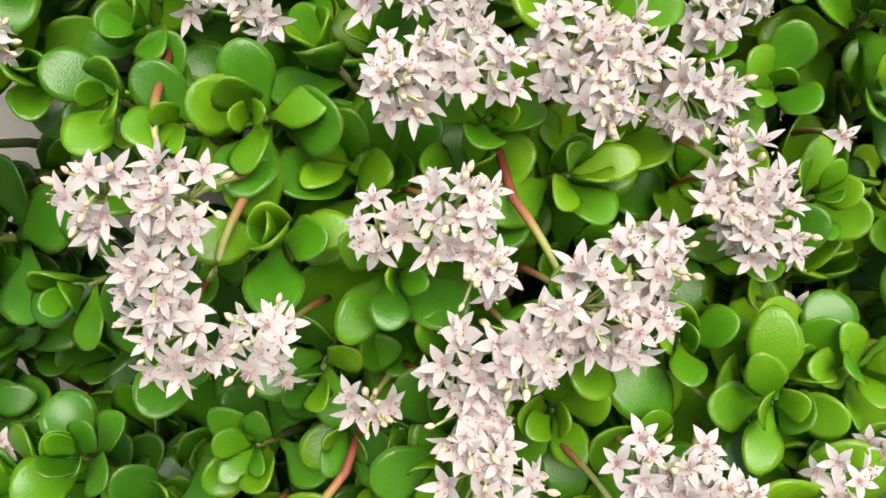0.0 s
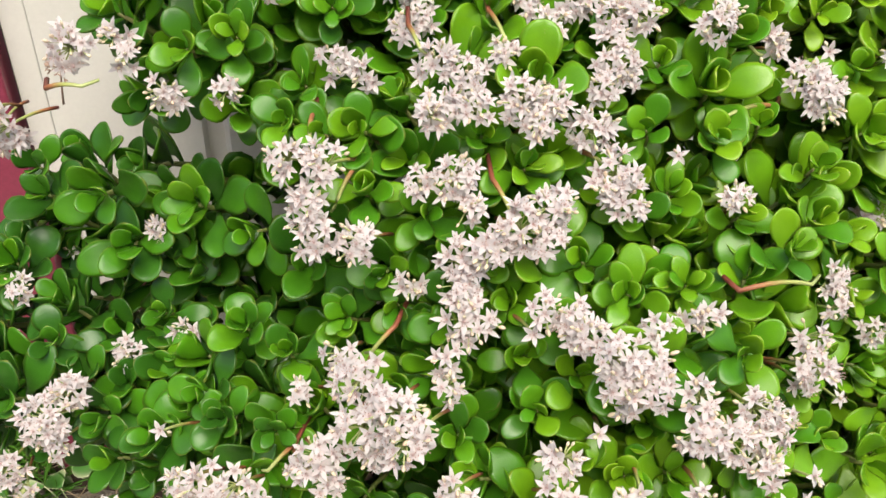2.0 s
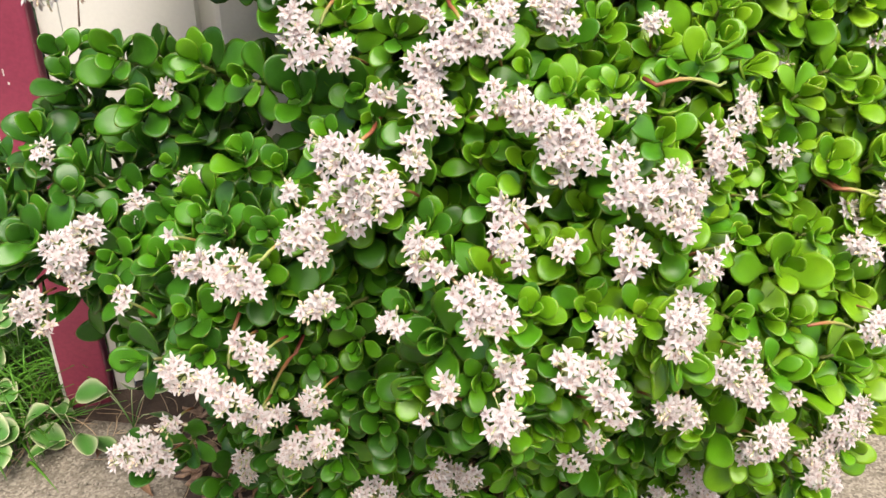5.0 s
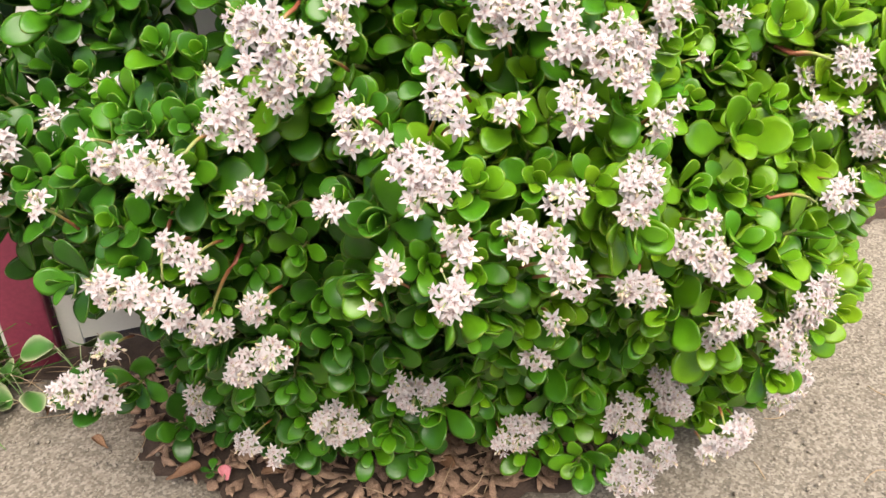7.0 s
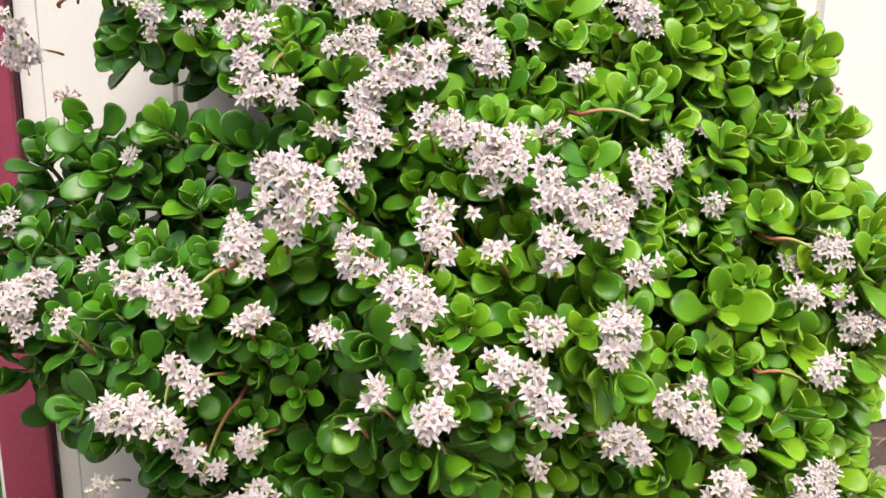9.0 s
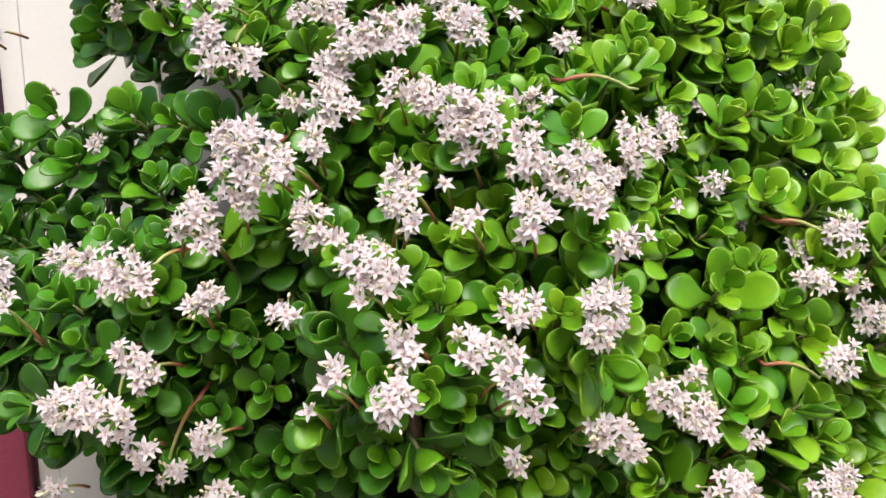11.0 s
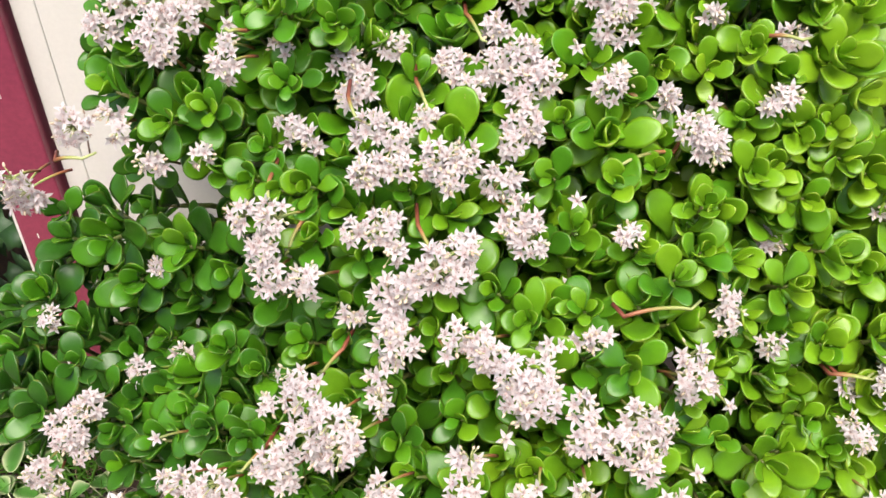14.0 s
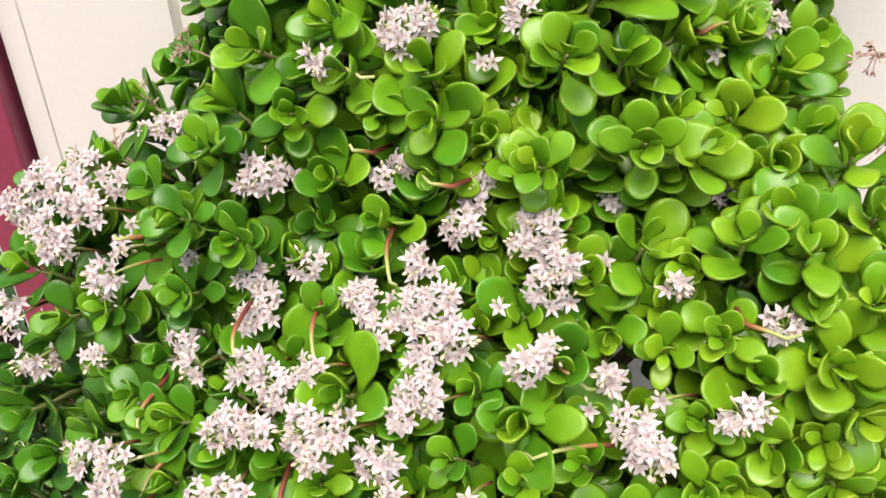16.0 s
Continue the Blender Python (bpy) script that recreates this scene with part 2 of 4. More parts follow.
# ---- the jade plant: leaves, shoots, flowers ----
SHAPES = ((0.62, 0.40, 0.10, 0.56, 0.0), (0.69, 0.25, -0.08, 0.60, 0.10), (0.58, 0.65, 0.20, 0.52, -0.14), (0.70, 0.40, 0.06, 0.62, 0.06),
          (0.64, 0.55, 0.24, 0.56, 0.16), (0.57, 0.30, -0.20, 0.52, -0.08), (0.72, 0.55, -0.05, 0.66, -0.05), (0.61, 0.62, 0.10, 0.60, 0.0))
LEAVES, ROUGH_LEAVES, LEAF_MESHES = [], [], []
for level in range(3):
    for w, c, k, tip, tw in SHAPES:
        LEAVES.append(blade(1.0, w, 0.11, c, k, tip, 9, 8, tw, level))
        h = Heap()
        h.add(LEAVES[-1])
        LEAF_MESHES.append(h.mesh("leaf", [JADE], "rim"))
    ROUGH_LEAVES.append(blade(1.0, 0.74, 0.10, 0.35, 0.05, 0.48, 5, 6, 0.0, level))


def shoot_plan(r, levels=4):
    """The leaves of one shoot in opposite pairs, each pair crossing the last: (kind, local pose)."""
    plan = []
    spin = r.uniform(0, 6.28)
    for k in range(levels):
        u = k / max(1, levels - 1)
        for side in (0, 1):
            if k == 0 and r.random() < 0.25:
                continue
            rise = radians(20 + 45 * u + r.uniform(-14, 14))
            size = (0.056 - 0.023 * u ** 1.8) * r.uniform(0.84, 1.14)
            turn = spin + k * math.pi / 2 + side * math.pi + r.uniform(-0.3, 0.3)
            m = Matrix.Translation((0, 0, -0.014 + 0.036 * u)) @ Matrix.Rotation(turn, 4, "Z") @ Matrix.Rotation(-rise, 4, "Y") @ Matrix.Translation((0.002, 0, 0)) \
                @ Matrix.Rotation(r.uniform(-0.35, 0.35), 4, "X") @ Matrix.Scale(size, 4)
            plan.append((len(SHAPES) * min(2, int(u * 2.6)) + r.randrange(len(SHAPES)), m))
    return plan


STEM = tube([(0.004, 0, -0.060), (0.002, 0.003, -0.040), (0, 0, -0.015), (0, 0, 0.018)], [0.0040, 0.0036, 0.0032, 0.0018], 6)
h = Heap()
h.add(STEM)
STEM_MESH = h.mesh("stem", [GREEN_STEM], "rim")
PLANS = [shoot_plan(rng, n) for n in (4, 5, 4, 4, 5, 4, 4, 5, 4, 5, 4, 5, 4, 5)]
SHOOT_HEAPS, SHOOT_MESHES, ROUGH_HEAPS = [], [], []
for plan in PLANS:
    h = Heap()
    h.add(STEM, which=1)
    for kind, m in plan:
        h.add(LEAVES[kind], m)
    SHOOT_HEAPS.append(h)
    h2 = Heap()
    for kind, m in plan:
        h2.add(ROUGH_LEAVES[kind // len(SHAPES)], m)
    ROUGH_HEAPS.append(h2)
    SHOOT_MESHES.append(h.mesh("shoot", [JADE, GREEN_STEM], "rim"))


def petal_piece(length=0.0105, width=0.0042, lift=0.25):
    """A narrow pointed petal along +x, thin and slightly channelled, its tip bent back."""
    v, f, a = [], [], []
    for u, w in ((0.04, 0.55), (0.22, 0.86), (0.42, 1.0), (0.64, 0.80), (0.84, 0.42), (1.0, 0.03)):
        z = lift * length * u - 0.34 * length * u * u
        for y, dz in ((-w, 0.0003 * w), (0, 0.0), (w, 0.0003 * w), (0, -0.0003)):
            v.append((length * u, y * width / 2, z + dz))
            a.append(max(0.0, 1 - u / 0.5))
    for i in range(5):
        for k in range(4):
            j = (k + 1) % 4
            f.append((i * 4 + k, i * 4 + j, (i + 1) * 4 + j, (i + 1) * 4 + k)[::-1])
    return v, f, a


def flower_heap(r, openness):
    h = Heap()
    for k in range(5):
        p = petal_piece(0.0104 * r.uniform(0.88, 1.1), 0.0047 * r.uniform(0.85, 1.12), r.uniform(0.1, 0.5) + openness)
        h.add(p, Matrix.Rotation(k * 1.2566 + r.uniform(-0.12, 0.12), 4, "Z"))
        g = k * 1.2566 + 0.63
        h.add(tube([(0.0008 * math.cos(g), 0.0008 * math.sin(g), 0.0004), (0.0026 * math.cos(g), 0.0026 * math.sin(g), 0.0056)], [0.00022, 0.00016], 3, [0.6, 0.3]))
        h.add(tube([(0.0026 * math.cos(g), 0.0026 * math.sin(g), 0.0054), (0.0028 * math.cos(g), 0.0028 * math.sin(g), 0.0066)], [0.0005, 0.0004], 4), which=1)
        h.add(tube([(0.0005 * math.cos(g - 0.6), 0.0005 * math.sin(g - 0.6), 0), (0.0009 * math.cos(g - 0.6), 0.0009 * math.sin(g - 0.6), 0.0028)], [0.0007, 0.0002], 4, [1.0, 0.8]))
    return h


FLOWERS = [flower_heap(rng, o) for o in (0.0, 0.12, 0.25, 0.05, 0.5, 0.9)]
FLOWER_MESHES = [h.mesh("flower", [PETAL, ANTHER], "core", 0) for h in FLOWERS]


def bud_piece():
    return tube([(0, 0, 0), (0, 0, 0.0015), (0, 0, 0.0036), (0, 0, 0.0055), (0, 0, 0.0068)], [0.0007, 0.0018, 0.0021, 0.0014, 0.0003], 6)


BUD_PIECE = bud_piece()

# depth of the leaf canopy: (across, height, distance back)
CANOPY = [(-0.18, 0.84, 0.36), (-0.50, 0.85, 0.50), (-0.46, 0.59, 0.24), (-0.42, 0.45, 0.42), (-0.41, 0.27, 0.34), (-0.38, 1.00, 0.30), (-0.31, 0.82, 0.39), (-0.30, 0.13, 0.44), (-0.25, 0.57, 0.15),
          (-0.20, 1.30, 0.62), (-0.16, 1.11, 0.41), (-0.15, 0.73, 0.14), (-0.13, 0.41, 0.24), (-0.04, 0.24, 0.31), (-0.02, 0.88, 0.22), (0.07, 1.18, 0.54), (0.10, 1.45, 0.72),
          (0.12, 0.66, 0.05), (0.15, 1.02, 0.36), (0.20, 0.10, 0.38), (0.23, 0.85, 0.16), (0.28, 0.69, 0.11), (0.29, 1.05, 0.49), (0.42, 1.30, 0.84), (0.43, 0.79, 0.34),
          (0.43, 0.52, 0.19), (0.43, 0.21, 0.40), (0.56, 0.90, 0.49), (0.61, 0.64, 0.35), (0.64, 0.20, 0.47), (0.72, 0.90, 0.80), (0.75, 0.50, 0.60)]
CAN = np.array(CANOPY)
# the outline of the crown: height, first and last place across
OUTLINE = [(0.02, -0.34, 0.50), (0.12, -0.34, 0.66), (0.3, -0.32, 0.75), (0.42, -0.38, 0.73), (0.52, -0.62, 0.78), (0.67, -0.63, 0.77), (0.76, -0.52, 0.73), (0.85, -0.41, 0.67),
           (0.95, -0.31, 0.61), (1.1, -0.33, 0.58), (1.18, -0.28, 0.42), (1.5, -0.22, 0.44)]
OUT = np.array(OUTLINE)


def depth(x, z):
    w = 1 / ((CAN[:, 0] - x) ** 2 + (CAN[:, 1] - z) ** 2 + 0.004) ** 1.5
    return float((w @ CAN[:, 2]) / w.sum())


def normal(x, z):
    e = 0.06
    n = Vector((depth(x + e, z) - depth(x - e, z), -2 * e, depth(x, z + e) - depth(x, z - e)))
    return n.normalized()


# flower heads: place and radius
HEADS_UPPER_1 = [(-0.438, 0.367, 0.947, 0.015), (-0.414, 0.332, 0.958, 0.024), (-0.406, 0.306, 0.991, 0.015), (-0.332, 0.338, 1.044, 0.020), (-0.307, 0.374, 1.042, 0.012), (-0.295, 0.360, 1.028, 0.012), (-0.265, 0.376, 0.979, 0.010), (-0.251, 0.336, 1.008, 0.015), (-0.210, 0.373, 0.996, 0.013), (-0.127, 0.266, 0.990, 0.016), (-0.113, 0.398, 1.022, 0.016), (-0.111, 0.260, 0.954, 0.017), (-0.095, 0.269, 0.988, 0.017), (-0.078, 0.373, 1.023, 0.014), (-0.054, 0.428, 1.046, 0.013), (-0.041, 0.442, 1.054, 0.021), (-0.017, 0.275, 0.972, 0.013), (-0.014, 0.374, 1.037, 0.021), (-0.012, 0.308, 1.017, 0.014), (-0.004, 0.328, 1.017, 0.020), (0.014, 0.366, 1.031, 0.020), (0.014, 0.278, 0.979, 0.020), (0.025, 0.318, 1.024, 0.015), (0.027, 0.265, 0.957, 0.013)]
HEADS_UPPER_2 = [(0.043, 0.381, 1.048, 0.013), (0.048, 0.244, 0.935, 0.020), (0.063, 0.332, 1.024, 0.020), (0.072, 0.250, 0.952, 0.020), (0.076, 0.316, 1.013, 0.014), (0.084, 0.441, 1.055, 0.016), (0.084, 0.336, 1.020, 0.017), (0.086, 0.358, 1.024, 0.011), (0.091, 0.249, 0.945, 0.016), (0.094, 0.268, 0.962, 0.020), (0.125, 0.346, 1.000, 0.021), (0.134, 0.378, 1.023, 0.015), (0.139, 0.304, 0.964, 0.013), (0.142, 0.395, 1.039, 0.019), (0.142, 0.410, 1.054, 0.015), (0.149, 0.317, 0.973, 0.021), (0.157, 0.391, 1.030, 0.011), (0.159, 0.303, 0.954, 0.020), (0.204, 0.350, 0.977, 0.006), (0.258, 0.337, 0.947, 0.013), (0.284, 0.438, 1.026, 0.009), (0.292, 0.466, 1.045, 0.014), (0.302, 0.461, 1.035, 0.008), (0.316, 0.434, 1.021, 0.016)]
HEADS_UPPER_3 = [(0.332, 0.443, 1.031, 0.007), (0.339, 0.426, 1.013, 0.021), (0.342, 0.452, 1.043, 0.007), (0.348, 0.430, 0.994, 0.013), (0.391, 0.439, 1.046, 0.009), (0.404, 0.444, 1.053, 0.015), (0.416, 0.454, 1.056, 0.011)]
HEADS_MIDDLE_1 = [(-0.307, 0.391, 0.821, 0.013), (-0.304, 0.386, 0.806, 0.009), (-0.116, 0.209, 0.784, 0.012), (-0.102, 0.250, 0.928, 0.020), (-0.083, 0.137, 0.782, 0.019), (-0.070, 0.190, 0.849, 0.016), (-0.065, 0.253, 0.923, 0.018), (-0.049, 0.163, 0.850, 0.023), (-0.045, 0.140, 0.817, 0.021), (-0.035, 0.137, 0.791, 0.013), (-0.021, 0.254, 0.878, 0.012), (-0.019, 0.137, 0.841, 0.022), (-0.007, 0.124, 0.821, 0.019), (0.007, 0.129, 0.835, 0.012), (0.020, 0.190, 0.855, 0.014), (0.022, 0.246, 0.917, 0.020), (0.023, 0.169, 0.845, 0.011), (0.024, 0.232, 0.898, 0.018), (0.032, 0.103, 0.796, 0.011), (0.035, 0.216, 0.878, 0.022), (0.043, 0.095, 0.781, 0.019), (0.088, 0.198, 0.885, 0.008), (0.096, 0.208, 0.901, 0.015), (0.115, 0.102, 0.804, 0.017)]
HEADS_MIDDLE_2 = [(0.117, 0.125, 0.823, 0.014), (0.119, 0.210, 0.896, 0.015), (0.128, 0.091, 0.789, 0.011), (0.130, 0.201, 0.888, 0.018), (0.149, 0.165, 0.813, 0.006), (0.153, 0.178, 0.886, 0.019), (0.158, 0.173, 0.863, 0.018), (0.169, 0.173, 0.840, 0.011), (0.171, 0.119, 0.786, 0.010), (0.179, 0.184, 0.879, 0.018), (0.183, 0.173, 0.863, 0.019), (0.183, 0.128, 0.790, 0.007), (0.187, 0.215, 0.888, 0.012), (0.200, 0.322, 0.889, 0.006), (0.215, 0.235, 0.884, 0.011), (0.223, 0.170, 0.857, 0.014), (0.226, 0.153, 0.833, 0.019), (0.229, 0.115, 0.804, 0.010), (0.230, 0.102, 0.793, 0.018), (0.230, 0.236, 0.885, 0.010), (0.243, 0.242, 0.889, 0.007), (0.254, 0.163, 0.821, 0.017), (0.274, 0.186, 0.838, 0.018), (0.284, 0.159, 0.796, 0.015)]
HEADS_MIDDLE_3 = [(0.288, 0.179, 0.813, 0.018), (0.299, 0.196, 0.821, 0.012), (0.326, 0.242, 0.823, 0.010), (0.327, 0.255, 0.861, 0.015), (0.335, 0.240, 0.839, 0.019), (0.372, 0.326, 0.841, 0.011), (0.372, 0.348, 0.858, 0.018), (0.377, 0.269, 0.782, 0.009), (0.427, 0.447, 0.876, 0.016), (0.431, 0.361, 0.796, 0.015), (0.555, 0.495, 0.897, 0.010)]
HEADS_LOWER_1 = [(-0.481, 0.377, 0.735, 0.014), (-0.480, 0.378, 0.715, 0.009), (-0.472, 0.481, 0.711, 0.008), (-0.400, 0.246, 0.668, 0.027), (-0.393, 0.245, 0.637, 0.016), (-0.386, 0.279, 0.681, 0.020), (-0.350, 0.346, 0.679, 0.018), (-0.276, 0.126, 0.691, 0.011), (-0.272, 0.335, 0.731, 0.012), (-0.247, 0.195, 0.730, 0.006), (-0.208, 0.138, 0.730, 0.010), (-0.186, 0.139, 0.731, 0.019), (-0.181, 0.097, 0.609, 0.019), (-0.168, 0.129, 0.714, 0.014), (-0.158, 0.140, 0.731, 0.016), (-0.155, 0.125, 0.644, 0.014), (-0.141, 0.133, 0.714, 0.019), (-0.132, 0.107, 0.623, 0.010), (-0.130, 0.119, 0.637, 0.014), (-0.097, 0.136, 0.767, 0.010), (-0.076, 0.114, 0.700, 0.010), (-0.072, 0.133, 0.759, 0.013), (-0.065, 0.119, 0.708, 0.015), (0.011, 0.102, 0.698, 0.015)]
HEADS_LOWER_2 = [(0.049, 0.040, 0.634, 0.008), (0.056, 0.093, 0.774, 0.011), (0.062, 0.050, 0.653, 0.008), (0.067, 0.056, 0.662, 0.013), (0.091, 0.070, 0.758, 0.022), (0.098, 0.055, 0.736, 0.014), (0.111, 0.062, 0.748, 0.018), (0.123, 0.027, 0.652, 0.021), (0.123, 0.053, 0.703, 0.012), (0.132, 0.047, 0.683, 0.014), (0.181, 0.069, 0.689, 0.017), (0.188, 0.061, 0.676, 0.009), (0.213, 0.061, 0.665, 0.011), (0.216, 0.073, 0.681, 0.013), (0.224, 0.087, 0.717, 0.018), (0.230, 0.062, 0.646, 0.017), (0.291, 0.114, 0.690, 0.015), (0.297, 0.126, 0.708, 0.022), (0.304, 0.150, 0.715, 0.015), (0.311, 0.144, 0.764, 0.015), (0.339, 0.187, 0.765, 0.008), (0.364, 0.189, 0.607, 0.017), (0.395, 0.213, 0.620, 0.010), (0.464, 0.399, 0.743, 0.012)]
HEADS_LOWER_3 = [(0.531, 0.387, 0.715, 0.013), (0.534, 0.352, 0.690, 0.011), (0.542, 0.326, 0.693, 0.016), (0.553, 0.274, 0.618, 0.018), (0.571, 0.294, 0.624, 0.012), (0.575, 0.391, 0.744, 0.015), (0.580, 0.369, 0.736, 0.023), (0.592, 0.356, 0.686, 0.014), (0.617, 0.362, 0.645, 0.023), (0.638, 0.361, 0.656, 0.014)]
HEADS_SKIRT_1 = [(-0.462, 0.238, 0.590, 0.022), (-0.441, 0.235, 0.568, 0.011), (-0.378, 0.236, 0.357, 0.020), (-0.363, 0.260, 0.345, 0.031), (-0.346, 0.265, 0.321, 0.021), (-0.284, 0.426, 0.154, 0.022), (-0.282, 0.191, 0.463, 0.014), (-0.259, 0.355, 0.252, 0.016), (-0.248, 0.153, 0.582, 0.011), (-0.235, 0.149, 0.574, 0.020), (-0.179, 0.312, 0.199, 0.020), (-0.153, 0.088, 0.596, 0.020), (-0.145, 0.187, 0.493, 0.013), (-0.142, 0.120, 0.550, 0.016), (-0.137, 0.303, 0.180, 0.016), (-0.132, 0.183, 0.434, 0.015), (-0.118, 0.187, 0.444, 0.022), (-0.088, 0.151, 0.551, 0.016), (-0.083, 0.165, 0.478, 0.018), (-0.063, 0.279, 0.267, 0.014), (-0.044, 0.302, 0.242, 0.030), (-0.016, 0.282, 0.254, 0.014), (0.044, 0.268, 0.349, 0.013), (0.066, 0.306, 0.291, 0.029)]
HEADS_SKIRT_2 = [(0.090, 0.291, 0.312, 0.018), (0.189, 0.326, 0.184, 0.015), (0.215, 0.357, 0.175, 0.030), (0.220, 0.217, 0.428, 0.015), (0.222, 0.101, 0.573, 0.011), (0.235, 0.356, 0.196, 0.018), (0.296, 0.138, 0.591, 0.011), (0.312, 0.143, 0.581, 0.020), (0.332, 0.165, 0.561, 0.013), (0.353, 0.362, 0.191, 0.015), (0.364, 0.343, 0.083, 0.017), (0.373, 0.366, 0.206, 0.030), (0.389, 0.349, 0.101, 0.033), (0.393, 0.201, 0.589, 0.020), (0.406, 0.191, 0.576, 0.016), (0.417, 0.375, 0.269, 0.020), (0.424, 0.339, 0.147, 0.023), (0.425, 0.184, 0.512, 0.022), (0.432, 0.238, 0.445, 0.014), (0.435, 0.395, 0.219, 0.029), (0.441, 0.153, 0.363, 0.024), (0.446, 0.205, 0.505, 0.017), (0.446, 0.368, 0.219, 0.020), (0.457, 0.256, 0.240, 0.014)]
HEADS_SKIRT_3 = [(0.460, 0.222, 0.550, 0.011), (0.502, 0.272, 0.270, 0.018), (0.529, 0.272, 0.422, 0.018), (0.538, 0.258, 0.405, 0.025), (0.546, 0.282, 0.439, 0.020), (0.563, 0.286, 0.462, 0.028), (0.581, 0.303, 0.476, 0.018), (0.599, 0.386, 0.222, 0.022), (0.636, 0.441, 0.208, 0.031)]
HEADS_TOP_1 = [(-0.326, 0.438, 1.117, 0.020), (-0.302, 0.454, 1.141, 0.021), (-0.260, 0.448, 1.137, 0.023), (-0.258, 0.475, 1.156, 0.020), (-0.251, 0.402, 1.121, 0.022), (-0.245, 0.398, 1.104, 0.016), (-0.231, 0.481, 1.140, 0.016), (-0.231, 0.440, 1.130, 0.021), (-0.230, 0.539, 1.170, 0.011), (-0.211, 0.558, 1.173, 0.018), (-0.187, 0.567, 1.179, 0.016), (-0.181, 0.438, 1.123, 0.009), (-0.174, 0.414, 1.110, 0.010), (-0.165, 0.566, 1.199, 0.011), (-0.165, 0.374, 1.104, 0.018), (-0.126, 0.442, 1.095, 0.012), (-0.074, 0.497, 1.159, 0.013), (-0.063, 0.503, 1.168, 0.021), (-0.059, 0.456, 1.077, 0.018), (-0.048, 0.517, 1.158, 0.011), (-0.012, 0.480, 1.087, 0.014), (-0.003, 0.525, 1.275, 0.012), (0.001, 0.488, 1.093, 0.009), (0.003, 0.534, 1.284, 0.007)]
HEADS_TOP_2 = [(0.045, 0.462, 1.076, 0.010), (0.047, 0.570, 1.290, 0.010), (0.054, 0.528, 1.169, 0.011), (0.058, 0.462, 1.072, 0.020), (0.062, 0.576, 1.297, 0.021), (0.069, 0.546, 1.180, 0.015), (0.080, 0.590, 1.303, 0.014), (0.104, 0.466, 1.074, 0.021), (0.106, 0.493, 1.104, 0.017), (0.121, 0.618, 1.259, 0.006), (0.130, 0.627, 1.257, 0.007), (0.135, 0.528, 1.133, 0.019), (0.140, 0.461, 1.085, 0.021), (0.141, 0.430, 1.067, 0.018), (0.145, 0.549, 1.156, 0.019), (0.150, 0.650, 1.296, 0.016), (0.152, 0.563, 1.167, 0.012), (0.153, 0.638, 1.208, 0.009), (0.162, 0.434, 1.075, 0.018), (0.194, 0.461, 1.098, 0.009), (0.199, 0.505, 1.136, 0.012), (0.200, 0.530, 1.154, 0.013), (0.215, 0.515, 1.146, 0.020), (0.229, 0.488, 1.109, 0.019)]
HEADS_TOP_3 = [(0.230, 0.427, 1.069, 0.018), (0.236, 0.499, 1.128, 0.018), (0.245, 0.450, 1.075, 0.012), (0.251, 0.486, 1.101, 0.009), (0.259, 0.608, 1.146, 0.014), (0.271, 0.527, 1.123, 0.007), (0.325, 0.709, 1.256, 0.008), (0.335, 0.521, 1.119, 0.012), (0.352, 0.652, 1.139, 0.010), (0.367, 0.756, 1.281, 0.014), (0.412, 0.528, 1.095, 0.009), (0.428, 0.526, 1.088, 0.014)]
HEADS = HEADS_UPPER_1 + HEADS_UPPER_2 + HEADS_UPPER_3 + HEADS_MIDDLE_1 + HEADS_MIDDLE_2 + HEADS_MIDDLE_3 + HEADS_LOWER_1 + HEADS_LOWER_2 + HEADS_LOWER_3 + HEADS_SKIRT_1 + HEADS_SKIRT_2 + HEADS_SKIRT_3 + HEADS_TOP_1 + HEADS_TOP_2 + HEADS_TOP_3
HEAD_POINTS = np.array(HEADS)
# the plainest leaf rosettes of the face: place and size
ROSETTES_1 = [(-0.133, 0.388, 0.995, 0.82), (-0.073, 0.345, 0.978, 0.79), (-0.341, 0.405, 0.793, 1.12), (-0.185, 0.371, 0.846, 0.83), (-0.033, 0.268, 0.849, 0.74), (0.099, 0.217, 0.779, 0.79), (0.031, 0.218, 0.740, 0.76), (0.130, 0.293, 0.890, 0.74), (0.234, 0.431, 0.998, 1.10), (0.205, 0.344, 0.945, 0.74), (0.335, 0.396, 0.942, 0.82), (0.333, 0.353, 0.914, 0.74), (0.244, 0.398, 0.967, 0.74), (0.277, 0.459, 0.993, 0.79), (0.259, 0.228, 0.862, 0.74), (0.180, 0.185, 0.745, 0.74), (0.216, 0.191, 0.747, 0.74), (-0.198, 0.386, 0.976, 0.78), (-0.185, 0.293, 0.776, 0.76), (-0.252, 0.297, 0.718, 0.74), (-0.327, 0.259, 0.608, 0.89), (-0.193, 0.228, 0.716, 0.74), (-0.427, 0.337, 0.689, 0.85), (-0.491, 0.412, 0.734, 0.81)]
